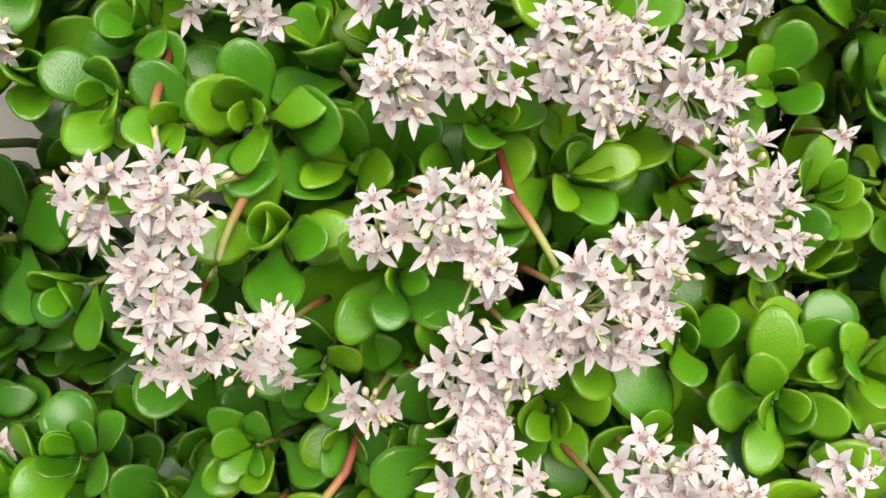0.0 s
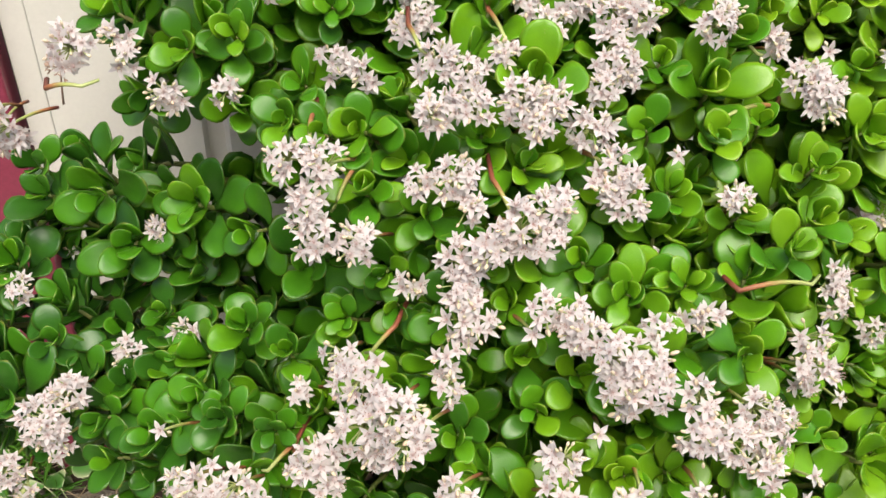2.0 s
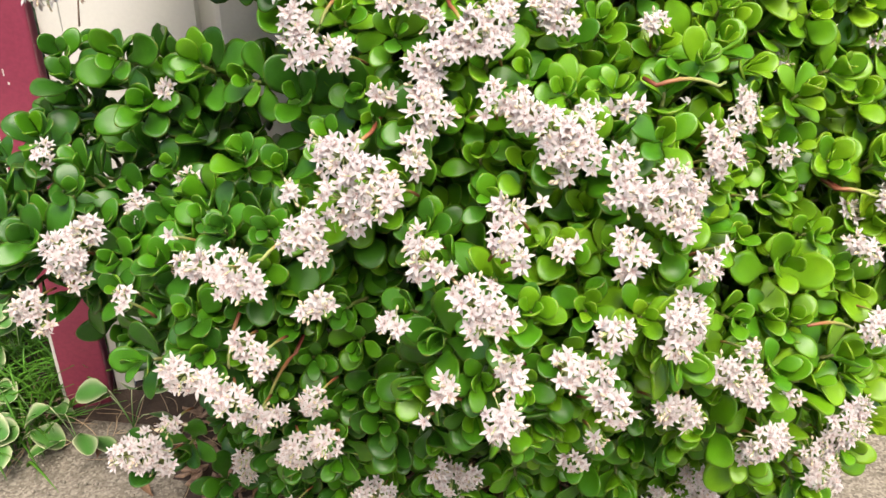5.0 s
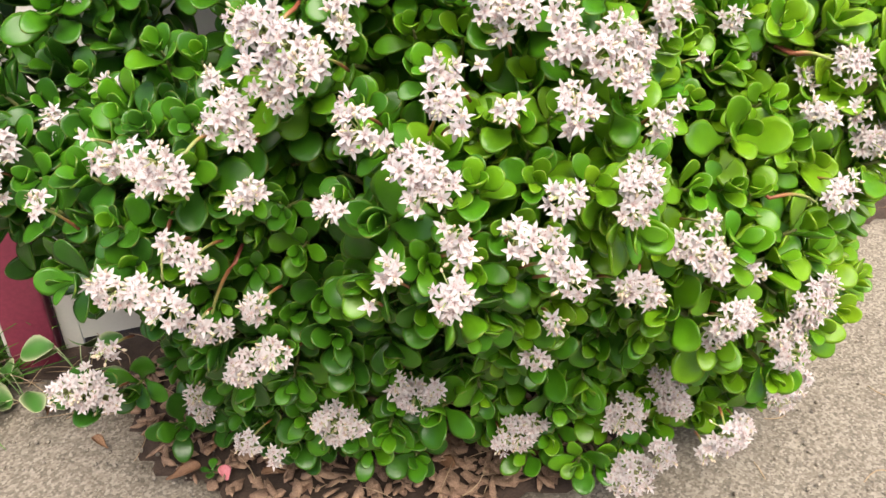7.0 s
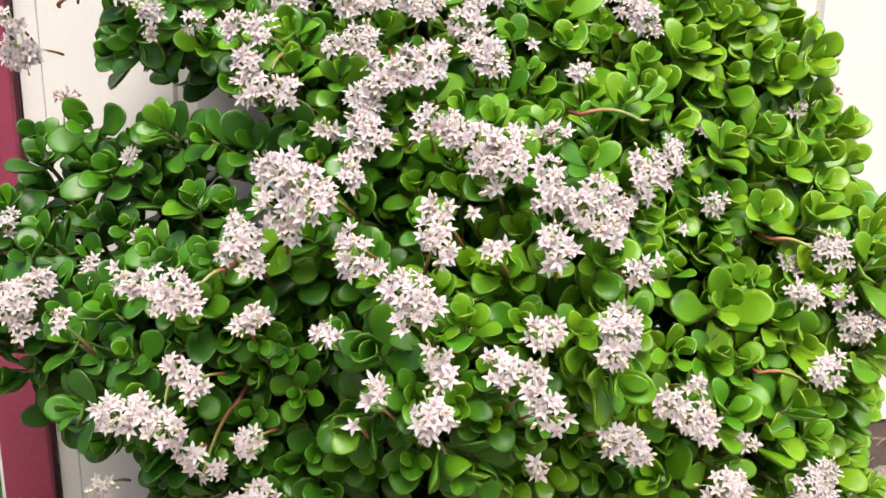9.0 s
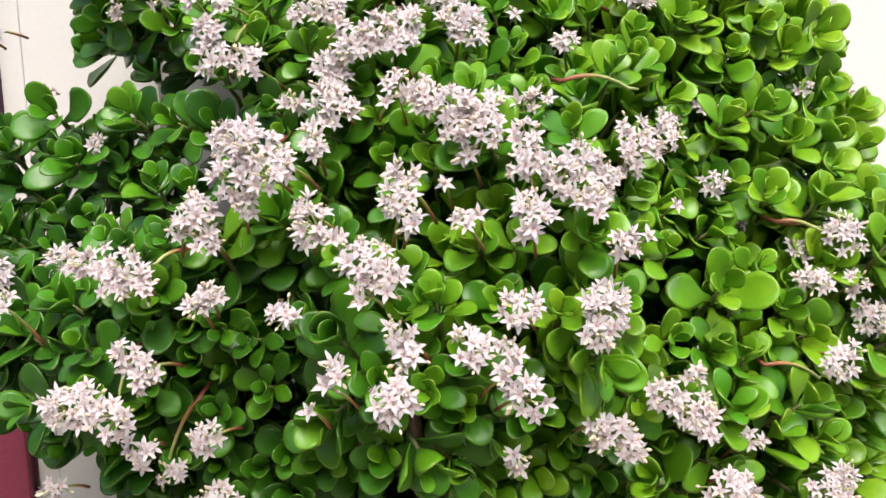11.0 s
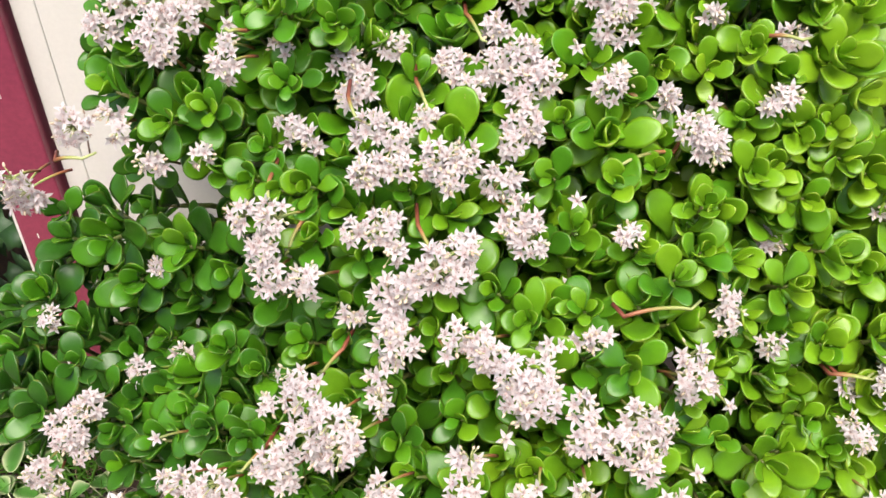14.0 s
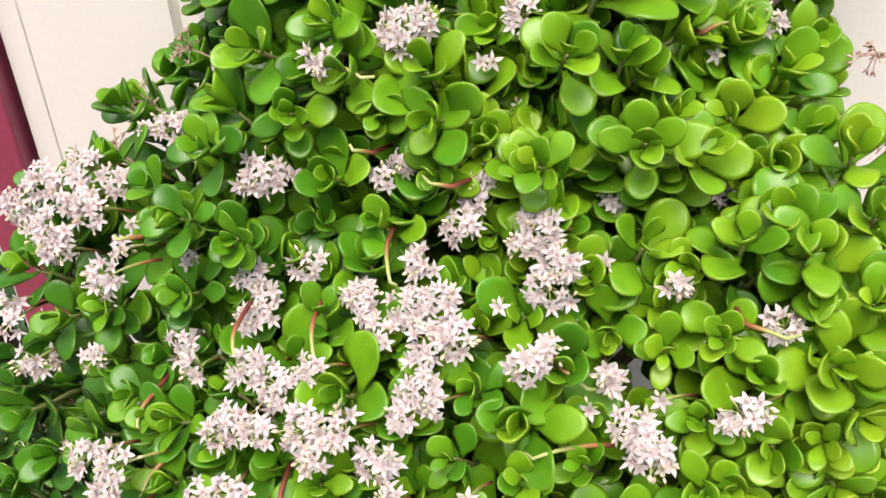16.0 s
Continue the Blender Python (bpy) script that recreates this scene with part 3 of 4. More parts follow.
ROSETTES_2 = [(-0.495, 0.503, 0.814, 0.97), (-0.135, 0.262, 0.776, 0.74), (0.380, 0.476, 1.013, 0.78), (0.413, 0.449, 0.967, 0.74), (0.437, 0.392, 0.852, 0.80), (-0.057, 0.230, 0.632, 0.74), (0.085, 0.251, 0.811, 0.74), (-0.341, 0.355, 0.968, 0.74), (-0.207, 0.415, 1.028, 0.77), (0.178, 0.406, 1.031, 0.74), (0.180, 0.386, 0.974, 0.74), (0.066, 0.342, 0.952, 0.74), (-0.012, 0.289, 0.934, 0.74), (0.170, 0.260, 0.885, 0.74), (0.207, 0.260, 0.901, 0.74), (0.304, 0.314, 0.905, 0.74), (0.367, 0.388, 0.921, 0.74), (0.249, 0.322, 0.931, 0.74), (-0.118, 0.333, 0.899, 0.74), (0.070, 0.277, 0.856, 0.74), (0.132, 0.233, 0.811, 0.74), (-0.067, 0.306, 0.938, 0.74), (-0.139, 0.209, 0.734, 0.74), (-0.041, 0.270, 0.889, 0.74)]
ROSETTES_3 = [(0.475, 0.356, 0.694, 0.80), (0.458, 0.286, 0.607, 0.79), (0.303, 0.253, 0.813, 0.74), (-0.456, 0.296, 0.643, 0.74), (-0.295, 0.355, 0.738, 0.74), (-0.366, 0.412, 0.849, 1.12), (-0.472, 0.478, 0.792, 1.01), (0.012, 0.255, 0.783, 0.93), (0.026, 0.175, 0.667, 0.74), (-0.035, 0.267, 0.491, 0.79), (0.481, 0.446, 0.867, 0.95), (0.556, 0.517, 0.871, 1.00), (0.534, 0.471, 0.826, 0.91), (0.577, 0.476, 0.790, 0.85), (0.493, 0.392, 0.773, 0.81), (0.510, 0.358, 0.646, 0.83), (-0.113, 0.257, 0.534, 0.84), (-0.169, 0.258, 0.491, 0.79), (-0.218, 0.258, 0.721, 0.79), (0.202, 0.160, 0.694, 0.74), (0.387, 0.238, 0.511, 0.80), (0.099, 0.111, 0.634, 0.74), (-0.021, 0.321, 0.331, 0.96), (-0.092, 0.277, 0.411, 0.90)]
ROSETTES_4 = [(0.283, 0.204, 0.757, 0.74), (0.643, 0.573, 0.805, 0.91), (0.635, 0.607, 0.849, 0.92), (0.524, 0.390, 0.716, 0.76), (0.644, 0.449, 0.729, 0.78), (0.400, 0.407, 0.921, 0.77), (0.451, 0.454, 0.931, 0.80), (0.529, 0.515, 0.934, 0.83), (0.379, 0.437, 0.964, 0.91), (0.485, 0.491, 0.965, 0.81), (0.564, 0.523, 0.906, 0.85), (0.339, 0.232, 0.585, 0.74), (0.304, 0.256, 0.486, 0.74), (0.205, 0.156, 0.633, 0.74), (0.172, 0.142, 0.603, 0.74), (-0.448, 0.426, 0.448, 0.93), (-0.183, 0.226, 0.629, 0.79), (-0.258, 0.383, 0.885, 0.95), (0.029, 0.346, 0.979, 0.74), (0.594, 0.393, 0.574, 0.87), (0.653, 0.498, 0.381, 1.01), (0.421, 0.278, 0.624, 0.74), (0.370, 0.239, 0.645, 0.74), (0.298, 0.180, 0.718, 0.74)]
ROSETTES_5 = [(0.627, 0.482, 0.759, 0.79), (0.518, 0.308, 0.548, 0.76), (-0.078, 0.282, 0.813, 0.74), (-0.094, 0.229, 0.644, 0.74), (0.116, 0.262, 0.847, 0.74), (0.168, 0.323, 0.925, 0.74), (0.288, 0.427, 0.968, 0.74), (0.186, 0.322, 0.357, 0.78), (0.028, 0.322, 0.337, 0.79), (0.115, 0.114, 0.689, 0.74), (0.005, 0.530, 1.157, 0.88), (-0.066, 0.460, 1.118, 0.74), (0.063, 0.517, 1.118, 0.74), (0.006, 0.448, 1.071, 0.74), (0.024, 0.561, 1.257, 1.00), (-0.073, 0.559, 1.264, 0.87), (-0.038, 0.532, 1.219, 0.81), (0.108, 0.563, 1.255, 0.82), (0.208, 0.595, 1.276, 0.80), (0.262, 0.613, 1.247, 1.12), (0.285, 0.591, 1.207, 0.74), (0.312, 0.709, 1.254, 0.74), (0.381, 0.754, 1.216, 0.74), (0.380, 0.511, 1.076, 0.78)]
ROSETTES_6 = [(0.415, 0.507, 1.064, 0.74), (0.343, 0.469, 0.996, 0.75), (-0.148, 0.370, 0.968, 0.74), (-0.121, 0.449, 1.133, 0.74), (-0.106, 0.491, 1.188, 0.76), (0.090, 0.413, 1.045, 0.74), (0.280, 0.505, 1.060, 0.74), (0.320, 0.517, 1.117, 0.74), (0.337, 0.574, 1.162, 0.74), (0.414, 0.600, 1.140, 0.74), (0.433, 0.547, 1.100, 0.74), (0.468, 0.524, 1.065, 0.74), (0.488, 0.511, 1.032, 0.74), (0.187, 0.477, 1.124, 0.74), (-0.117, 0.431, 1.059, 0.74), (-0.013, 0.486, 1.114, 0.74), (0.349, 0.675, 1.203, 0.85), (0.327, 0.615, 1.192, 0.74), (0.208, 0.535, 1.200, 0.74), (0.253, 0.524, 1.168, 0.74), (0.297, 0.530, 1.150, 0.74), (0.381, 0.560, 1.133, 0.74), (0.458, 0.680, 1.170, 0.74), (0.482, 0.625, 1.145, 0.74)]
ROSETTES_7 = [(0.472, 0.494, 1.003, 0.74), (0.442, 0.579, 1.123, 0.74), (-0.457, 0.433, 0.760, 0.89), (-0.398, 0.387, 0.744, 0.85), (-0.107, 0.352, 0.966, 0.74), (0.105, 0.551, 1.175, 0.74), (0.181, 0.567, 1.257, 0.74), (0.048, 0.591, 1.304, 0.74), (0.003, 0.572, 1.290, 0.74), (0.120, 0.591, 1.294, 0.74), (0.045, 0.559, 1.227, 0.74), (0.127, 0.554, 1.218, 0.74), (0.375, 0.618, 1.164, 0.74), (0.491, 0.560, 1.100, 0.74), (0.336, 0.504, 1.056, 0.74), (0.142, 0.481, 1.118, 0.74), (0.288, 0.658, 1.252, 0.74), (0.391, 0.800, 1.237, 0.74), (-0.248, 0.396, 1.023, 0.74), (-0.017, 0.305, 0.368, 1.10), (-0.236, 0.212, 0.614, 0.79), (0.178, 0.133, 0.661, 0.74), (0.312, 0.235, 0.546, 0.74), (0.410, 0.331, 0.723, 0.80)]
ROSETTES_8 = [(0.327, 0.407, 0.252, 0.95), (-0.349, 0.384, 0.249, 1.06), (-0.335, 0.458, 0.092, 1.12), (-0.092, 0.342, 0.224, 0.94), (0.146, 0.130, 0.702, 0.74), (0.258, 0.162, 0.690, 0.74), (0.596, 0.429, 0.456, 0.88), (0.496, 0.268, 0.501, 0.74), (0.356, 0.277, 0.431, 0.74), (0.374, 0.243, 0.579, 0.74), (0.366, 0.273, 0.722, 0.74), (0.231, 0.186, 0.586, 0.74), (0.140, 0.115, 0.627, 0.74), (0.288, 0.403, 0.216, 0.88), (0.397, 0.427, 0.204, 0.89), (-0.128, 0.236, 0.606, 0.74), (-0.175, 0.225, 0.577, 0.74), (0.554, 0.392, 0.692, 0.84), (0.555, 0.425, 0.754, 0.84), (0.695, 0.574, 0.441, 1.06), (0.508, 0.370, 0.685, 0.74), (-0.048, 0.242, 0.575, 0.74), (0.107, 0.252, 0.467, 0.74), (0.653, 0.646, 0.841, 1.04)]
ROSETTES_9 = [(0.568, 0.499, 0.824, 0.95), (0.660, 0.499, 0.751, 0.81), (0.457, 0.438, 0.895, 0.88), (0.436, 0.477, 1.004, 0.88), (0.562, 0.532, 0.959, 0.77), (0.729, 0.607, 0.464, 0.95), (-0.275, 0.374, 0.989, 0.83)]
ROSETTES = ROSETTES_1 + ROSETTES_2 + ROSETTES_3 + ROSETTES_4 + ROSETTES_5 + ROSETTES_6 + ROSETTES_7 + ROSETTES_8 + ROSETTES_9
# openings between the rosettes that look into the shaded inside: place and radius
OPENINGS = [(-0.036, 0.285, 0.930, 0.021), (-0.248, 0.365, 0.797, 0.025), (-0.217, 0.374, 0.922, 0.018), (-0.012, 0.323, 0.968, 0.010), (-0.124, 0.273, 0.787, 0.013), (-0.022, 0.223, 0.689, 0.032), (0.101, 0.240, 0.484, 0.040), (0.002, 0.201, 0.618, 0.028), (-0.210, 0.318, 0.780, 0.028), (0.409, 0.334, 0.724, 0.031), (0.397, 0.262, 0.629, 0.026), (0.402, 0.301, 0.695, 0.023), (0.421, 0.291, 0.649, 0.024), (0.117, 0.316, 0.357, 0.046), (-0.045, 0.257, 0.529, 0.027), (-0.163, 0.317, 0.796, 0.026), (-0.253, 0.381, 0.906, 0.035), (0.053, 0.252, 0.799, 0.022), (-0.383, 0.373, 0.731, 0.023), (-0.204, 0.351, 0.807, 0.030), (-0.019, 0.232, 0.569, 0.027), (-0.068, 0.269, 0.494, 0.032), (0.132, 0.158, 0.730, 0.017), (0.354, 0.482, 1.015, 0.025), (0.190, 0.438, 1.072, 0.015), (0.318, 0.501, 1.035, 0.020), (-0.119, 0.418, 1.040, 0.017), (0.152, 0.547, 1.213, 0.015)]
# flower stalks that show: from the red foot to the pale end
STALKS_1 = [(-0.076, 0.310, 0.965, -0.090, 0.278, 0.940), (-0.125, 0.355, 0.987, -0.120, 0.323, 0.977), (-0.032, 0.243, 0.843, -0.051, 0.228, 0.823), (0.043, 0.310, 0.962, 0.064, 0.285, 0.940), (0.305, 0.441, 0.989, 0.247, 0.396, 0.995), (0.256, 0.252, 0.907, 0.323, 0.280, 0.900), (-0.352, 0.319, 1.012, -0.316, 0.314, 1.019), (-0.117, 0.190, 0.737, -0.135, 0.162, 0.729), (0.122, 0.354, 0.971, 0.139, 0.335, 0.971), (-0.124, 0.219, 0.566, -0.176, 0.228, 0.453), (-0.183, 0.202, 0.625, -0.191, 0.173, 0.578), (-0.077, 0.254, 0.416, -0.105, 0.230, 0.433), (0.513, 0.371, 0.749, 0.554, 0.373, 0.742), (0.483, 0.286, 0.609, 0.551, 0.322, 0.585), (0.071, 0.496, 1.120, 0.094, 0.451, 1.108), (0.026, 0.425, 1.070, 0.045, 0.388, 1.055)]
STALKS_2 = [(0.130, 0.515, 1.179, 0.113, 0.506, 1.184), (0.014, 0.537, 1.270, 0.045, 0.520, 1.270), (0.044, 0.531, 1.192, 0.035, 0.511, 1.202), (-0.155, 0.421, 1.123, -0.165, 0.402, 1.129), (-0.044, 0.401, 1.061, -0.029, 0.371, 1.050), (0.248, 0.459, 1.051, 0.278, 0.453, 1.036), (0.396, 0.504, 1.100, 0.428, 0.497, 1.099), (0.310, 0.704, 1.277, 0.336, 0.736, 1.280), (0.504, 0.366, 0.752, 0.545, 0.369, 0.746)]

plant = thing("jade_plant", "large bushy jade plant with glossy green leaves and white star flowers", "shrub")
plant.location = (0.13, 0.66, 0)
ROOT = Matrix.Translation((-0.13, -0.66, 0))
VIEW = Vector((0.12, -0.45, 1.25))
EYES = [Vector((0.02, -0.1, 1.22)), Vector((0.12, -0.55, 1.2)), Vector((0.32, -0.2, 1.5))]


def clear_of_flowers(p, reach):
    """Draws a shoot back behind the flower heads that stand before it, as seen from the open side."""
    for eye in EYES * 2:
        d = (p - eye)
        far = d.length
        d.normalize()
        rel = HEAD_POINTS[:, :3] - np.array(eye)
        along = rel @ np.array(d)
        off = np.linalg.norm(rel - along[:, None] * np.array(d), axis=1)
        near = (off < HEAD_POINTS[:, 3] * 0.7 + reach) & (along > far - 0.12)
        if near.any():
            want = along[near & (along < far + 0.14)].max(initial=0.0) + 0.042
            if want > far:
                p = p + d * (want - far)
    return p


def in_gap(p):
    """The opening between the low side lobe and the crown, through which the fence shows."""
    return p.x < -0.16 and 0.872 - 0.40 * (p.y - 0.38) < p.z < 0.97 - 0.31 * (p.y - 0.38)


def before_fence(places):
    return [q for q in places if q[0].y < 0.72 + 0.384 * (q[0].x + 0.66)]


def scatter(r, count, spacing, back, taken, hollow=False, low=0.16):
    places = []
    for _ in range(count):
        z = r.uniform(0.03, 1.5)
        lo, hi = np.interp(z, OUT[:, 0], OUT[:, 1]), np.interp(z, OUT[:, 0], OUT[:, 2])
        x = r.uniform(lo, hi)
        if x < -0.14 and 0.85 < z < 0.935:
            continue
        if back < 0.3 and any((x - ox) ** 2 + (z - oz) ** 2 < (q * 1.35) ** 2 for ox, _, oz, q in OPENINGS):
            continue
        swell = noise.noise((x * 7.5, z * 7.5, 2.7))
        if hollow and swell < -0.30:
            continue
        if z < low or (z < low + 0.10 and r.random() < 0.45):
            continue
        n = normal(x, z)
        edge = min(1.0, max(0.0, 1 - min(x - lo, hi - x) / 0.14))
        p = Vector((x, depth(x, z) + 0.10 * edge ** 2, z)) - n * (back + r.uniform(-0.02, 0.03) - 0.045 * swell)
        if back < 0.1:
            p = clear_of_flowers(p, 0.030)
        if p.z < 0.03 or (taken and min((p - q).length_squared for q in taken) < spacing ** 2):
            continue
        if in_gap(p) or (back > 0.15 and x < -0.34):
            continue
        taken.append(p)
        out = n.copy()
        out.x += edge * 0.9 * (1 if x > (lo + hi) / 2 else -1)
        axis = (out * 0.9 + Vector((0, -0.15, 0.55)) + Vector([r.uniform(-0.45, 0.45) for _ in range(3)])).normalized()
        places.append((p, axis))
    return places


ranked = []
for x, y, z, size in ROSETTES:
    axis = (normal(x, z) * 0.8 + (VIEW - Vector((x, y, z))).normalized() * 0.5 + Vector([rng.uniform(-0.35, 0.35), 0, 0.3 + rng.uniform(-0.3, 0.3)])).normalized()
    p = clear_of_flowers(Vector((x, y, z)), 0.024)
    if not in_gap(p) and all((x - ox) ** 2 + (z - oz) ** 2 > (q * 0.8) ** 2 for ox, _, oz, q in OPENINGS):
        ranked.append((p, axis, size))
front = scatter(rng, 9000, 0.047, 0.04, [q[0] for q in ranked], True, 0.09)
second = scatter(rng, 4200, 0.048, 0.105, [])
third = scatter(rng, 3000, 0.053, 0.17, [])
fourth = scatter(rng, 1800, 0.062, 0.26, [])
fifth = scatter(rng, 1200, 0.075, 0.37, [])

# shoots in the middle of the face carry loose leaves; the rest of the face is whole shoots; the inside is one mass
ranked += [(p, axis, rng.uniform(0.85, 1.15)) for p, axis in front]
ranked.sort(key=lambda q: (q[0] - Vector((0.06, 0.15, 0.86))).length)
for p, axis, size in ranked[:44]:
    k = rng.randrange(len(PLANS))
    ob = part("shoot", STEM_MESH, plant, ROOT @ frame_of(p, axis, rng.uniform(0, 6.28), size))
    for kind, m in PLANS[k]:
        part("leaf", LEAF_MESHES[kind], ob, m)
for p, axis, size in ranked[44:300]:
    k = rng.randrange(len(PLANS))
    part("shoot", SHOOT_MESHES[k], plant, ROOT @ frame_of(p, axis, rng.uniform(0, 6.28), size))
inner = Heap()
for p, axis in [q[:2] for q in ranked[300:]] + before_fence(second):
    inner.merge(SHOOT_HEAPS[rng.randrange(len(PLANS))], frame_of(p, axis, rng.uniform(0, 6.28), rng.uniform(0.9, 1.2)))
for p, axis in before_fence(third + fourth + fifth):
    inner.merge(ROUGH_HEAPS[rng.randrange(len(PLANS))], frame_of(p, axis, rng.uniform(0, 6.28), rng.uniform(0.9, 1.2)))
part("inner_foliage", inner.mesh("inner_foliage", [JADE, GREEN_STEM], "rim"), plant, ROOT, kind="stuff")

# trunk and limbs
trunk = Heap()
trunk.add(tube(bent((0.13, 0.66, -0.02), (0.10, 0.62, 0.42), (0.02, 0.02, 0), 7), [0.062, 0.055, 0.05, 0.046, 0.042, 0.038, 0.034], 10))
part("trunk", trunk.mesh("trunk", [BARK], "rim"), plant, ROOT, "knobbly grey-brown trunk")
for foot, tip, sag in (((0.10, 0.62, 0.38), (0.05, 0.36, 0.86), (0, 0.06, 0.02)), ((0.11, 0.63, 0.34), (-0.22, 0.52, 1.02), (0.05, 0.03, 0.03)), ((0.10, 0.62, 0.36), (0.32, 0.6, 1.02), (-0.03, 0.02, 0.02)),
                       ((0.12, 0.64, 0.25), (-0.42, 0.55, 0.62), (0, 0, -0.08)), ((0.12, 0.64, 0.22), (0.55, 0.6, 0.6), (0, 0, -0.08)), ((0.10, 0.62, 0.3), (0.1, 0.28, 0.55), (0, 0, -0.05)),
                       ((0.1, 0.62, 0.40), (0.06, 0.78, 1.32), (0.03, 0.02, 0)), ((0.11, 0.6, 0.12), (-0.22, 0.42, 0.3), (0, 0, -0.03)), ((0.12, 0.6, 0.1), (0.36, 0.4, 0.28), (0, 0, -0.03)),
                       ((0.06, 0.74, 1.0), (0.40, 0.86, 1.32), (-0.02, 0, -0.05)), ((0.06, 0.74, 0.95), (-0.18, 0.74, 1.3), (0.02, 0, -0.05))):
    h = Heap()
    h.add(tube(bent(foot, tip, sag, 7), [0.022, 0.019, 0.016, 0.013, 0.011, 0.009, 0.007], 8))
    part("limb", h.mesh("limb", [BARK], "rim"), plant, ROOT)


def head_plan(r, radius, face):
    """The flowers of one head: local poses on its rounded face."""
    if radius < 0.0095:
        return [frame_of((0, 0, 0), face + Vector([r.uniform(-0.2, 0.2) for _ in range(3)]), r.uniform(0, 6), 1.02)]
    want = max(2, round((radius / 0.0098) ** 2 * 3.5))
    spots, tries = [], 0
    while len(spots) < want and tries < want * 30:
        tries += 1
        d = Vector([r.gauss(0, 1) for _ in range(3)]).normalized()
        if d.dot(face) < -0.15:
            continue
        p = d * radius * r.uniform(0.58, 0.98)
        p -= face * (p.dot(face) * 0.35)
        if all((p - q).length > 0.0056 for q, _ in spots):
            spots.append((p, d))
    return [frame_of(p, d * 0.6 + face * 1.0 + Vector([r.uniform(-0.35, 0.35) for _ in range(3)]), r.uniform(0, 6), r.uniform(0.80, 1.04)) for p, d in spots]


near_heads = set(sorted(range(len(HEADS)), key=lambda i: (Vector(HEADS[i][:3]) - Vector((0.06, 0.15, 0.9))).length)[:36])
for i, (x, y, z, radius) in enumerate(HEADS):
    c = Vector((x, y, z))
    face = (normal(x, z) + (VIEW - c).normalized() * 0.8 + Vector((0, 0, 0.25))).normalized()
    places = head_plan(rng, radius, face)
    stalk = Heap()
    foot = Vector((rng.uniform(-0.022, 0.022), 0.018, rng.uniform(-0.02, 0.005))) - face * (0.045 + radius * 0.3)
    hub = -face * radius * 0.55
    stalk.add(tube(bent(foot, hub, (0, 0, 0.003), 7), [0.0018, 0.0018, 0.0017, 0.0016, 0.0015, 0.0014, 0.0012], 6))
    for m in places:
        tip = m.translation
        stalk.add(tube(bent(hub, tip, face * -0.003, 4), [0.001, 0.0008, 0.0007, 0.0006], 4, [0.8, 0.9, 0.95, 1.0]))
    for _ in range(rng.randint(4, 9) if radius > 0.0095 else 1):
        d = (Vector([rng.gauss(0, 1) for _ in range(3)]).normalized() + face * 0.5).normalized()
        tip = d * radius * rng.uniform(0.8, 1.15)
        stalk.add(tube(bent(hub, tip, (0, 0, 0.002), 3), [0.0008, 0.0007, 0.0006], 4, [0.8, 0.9, 1.0]))
        stalk.add(BUD_PIECE, frame_of(tip, d, 0, rng.uniform(0.6, 0.95)), which=1)
    mats = [STALK, BUD, PETAL, ANTHER]
    if i not in near_heads:
        for m in places:
            k = len(stalk.w)
            stalk.merge(FLOWERS[rng.randrange(len(FLOWERS))], m)
            stalk.w[k:] = [w + 2 for w in stalk.w[k:]]
    ob = part("flower_head", stalk.mesh("flower_head", mats, "core", 2), plant, ROOT @ Matrix.Translation(c), "cluster of white star flowers, buds and reddish stalk")
    if i in near_heads:
        for m in places:
            part("flower", FLOWER_MESHES[rng.randrange(len(FLOWERS))], ob, m)

for sx, sy, sz, ex, ey, ez in STALKS_1 + STALKS_2:
    h = Heap()
    foot, tip = Vector((sx, sy, sz)), Vector((ex, ey, ez))
    way = (tip - foot).normalized()
    h.add(tube([foot - way * 0.012 + Vector((0, 0.022, 0))] + bent(foot, tip, (0, -0.004, (tip - foot).length * 0.12), 7) + [tip + way * 0.012 + Vector((0, 0.012, 0))],
               [0.0023, 0.0024, 0.0023, 0.0022, 0.0020, 0.0019, 0.0018, 0.0017, 0.0014], 7))
    part("flower_stalk", h.mesh("flower_stalk", [STALK], "core"), plant, ROOT, "bent flower stalk, red at the foot and pale green above")

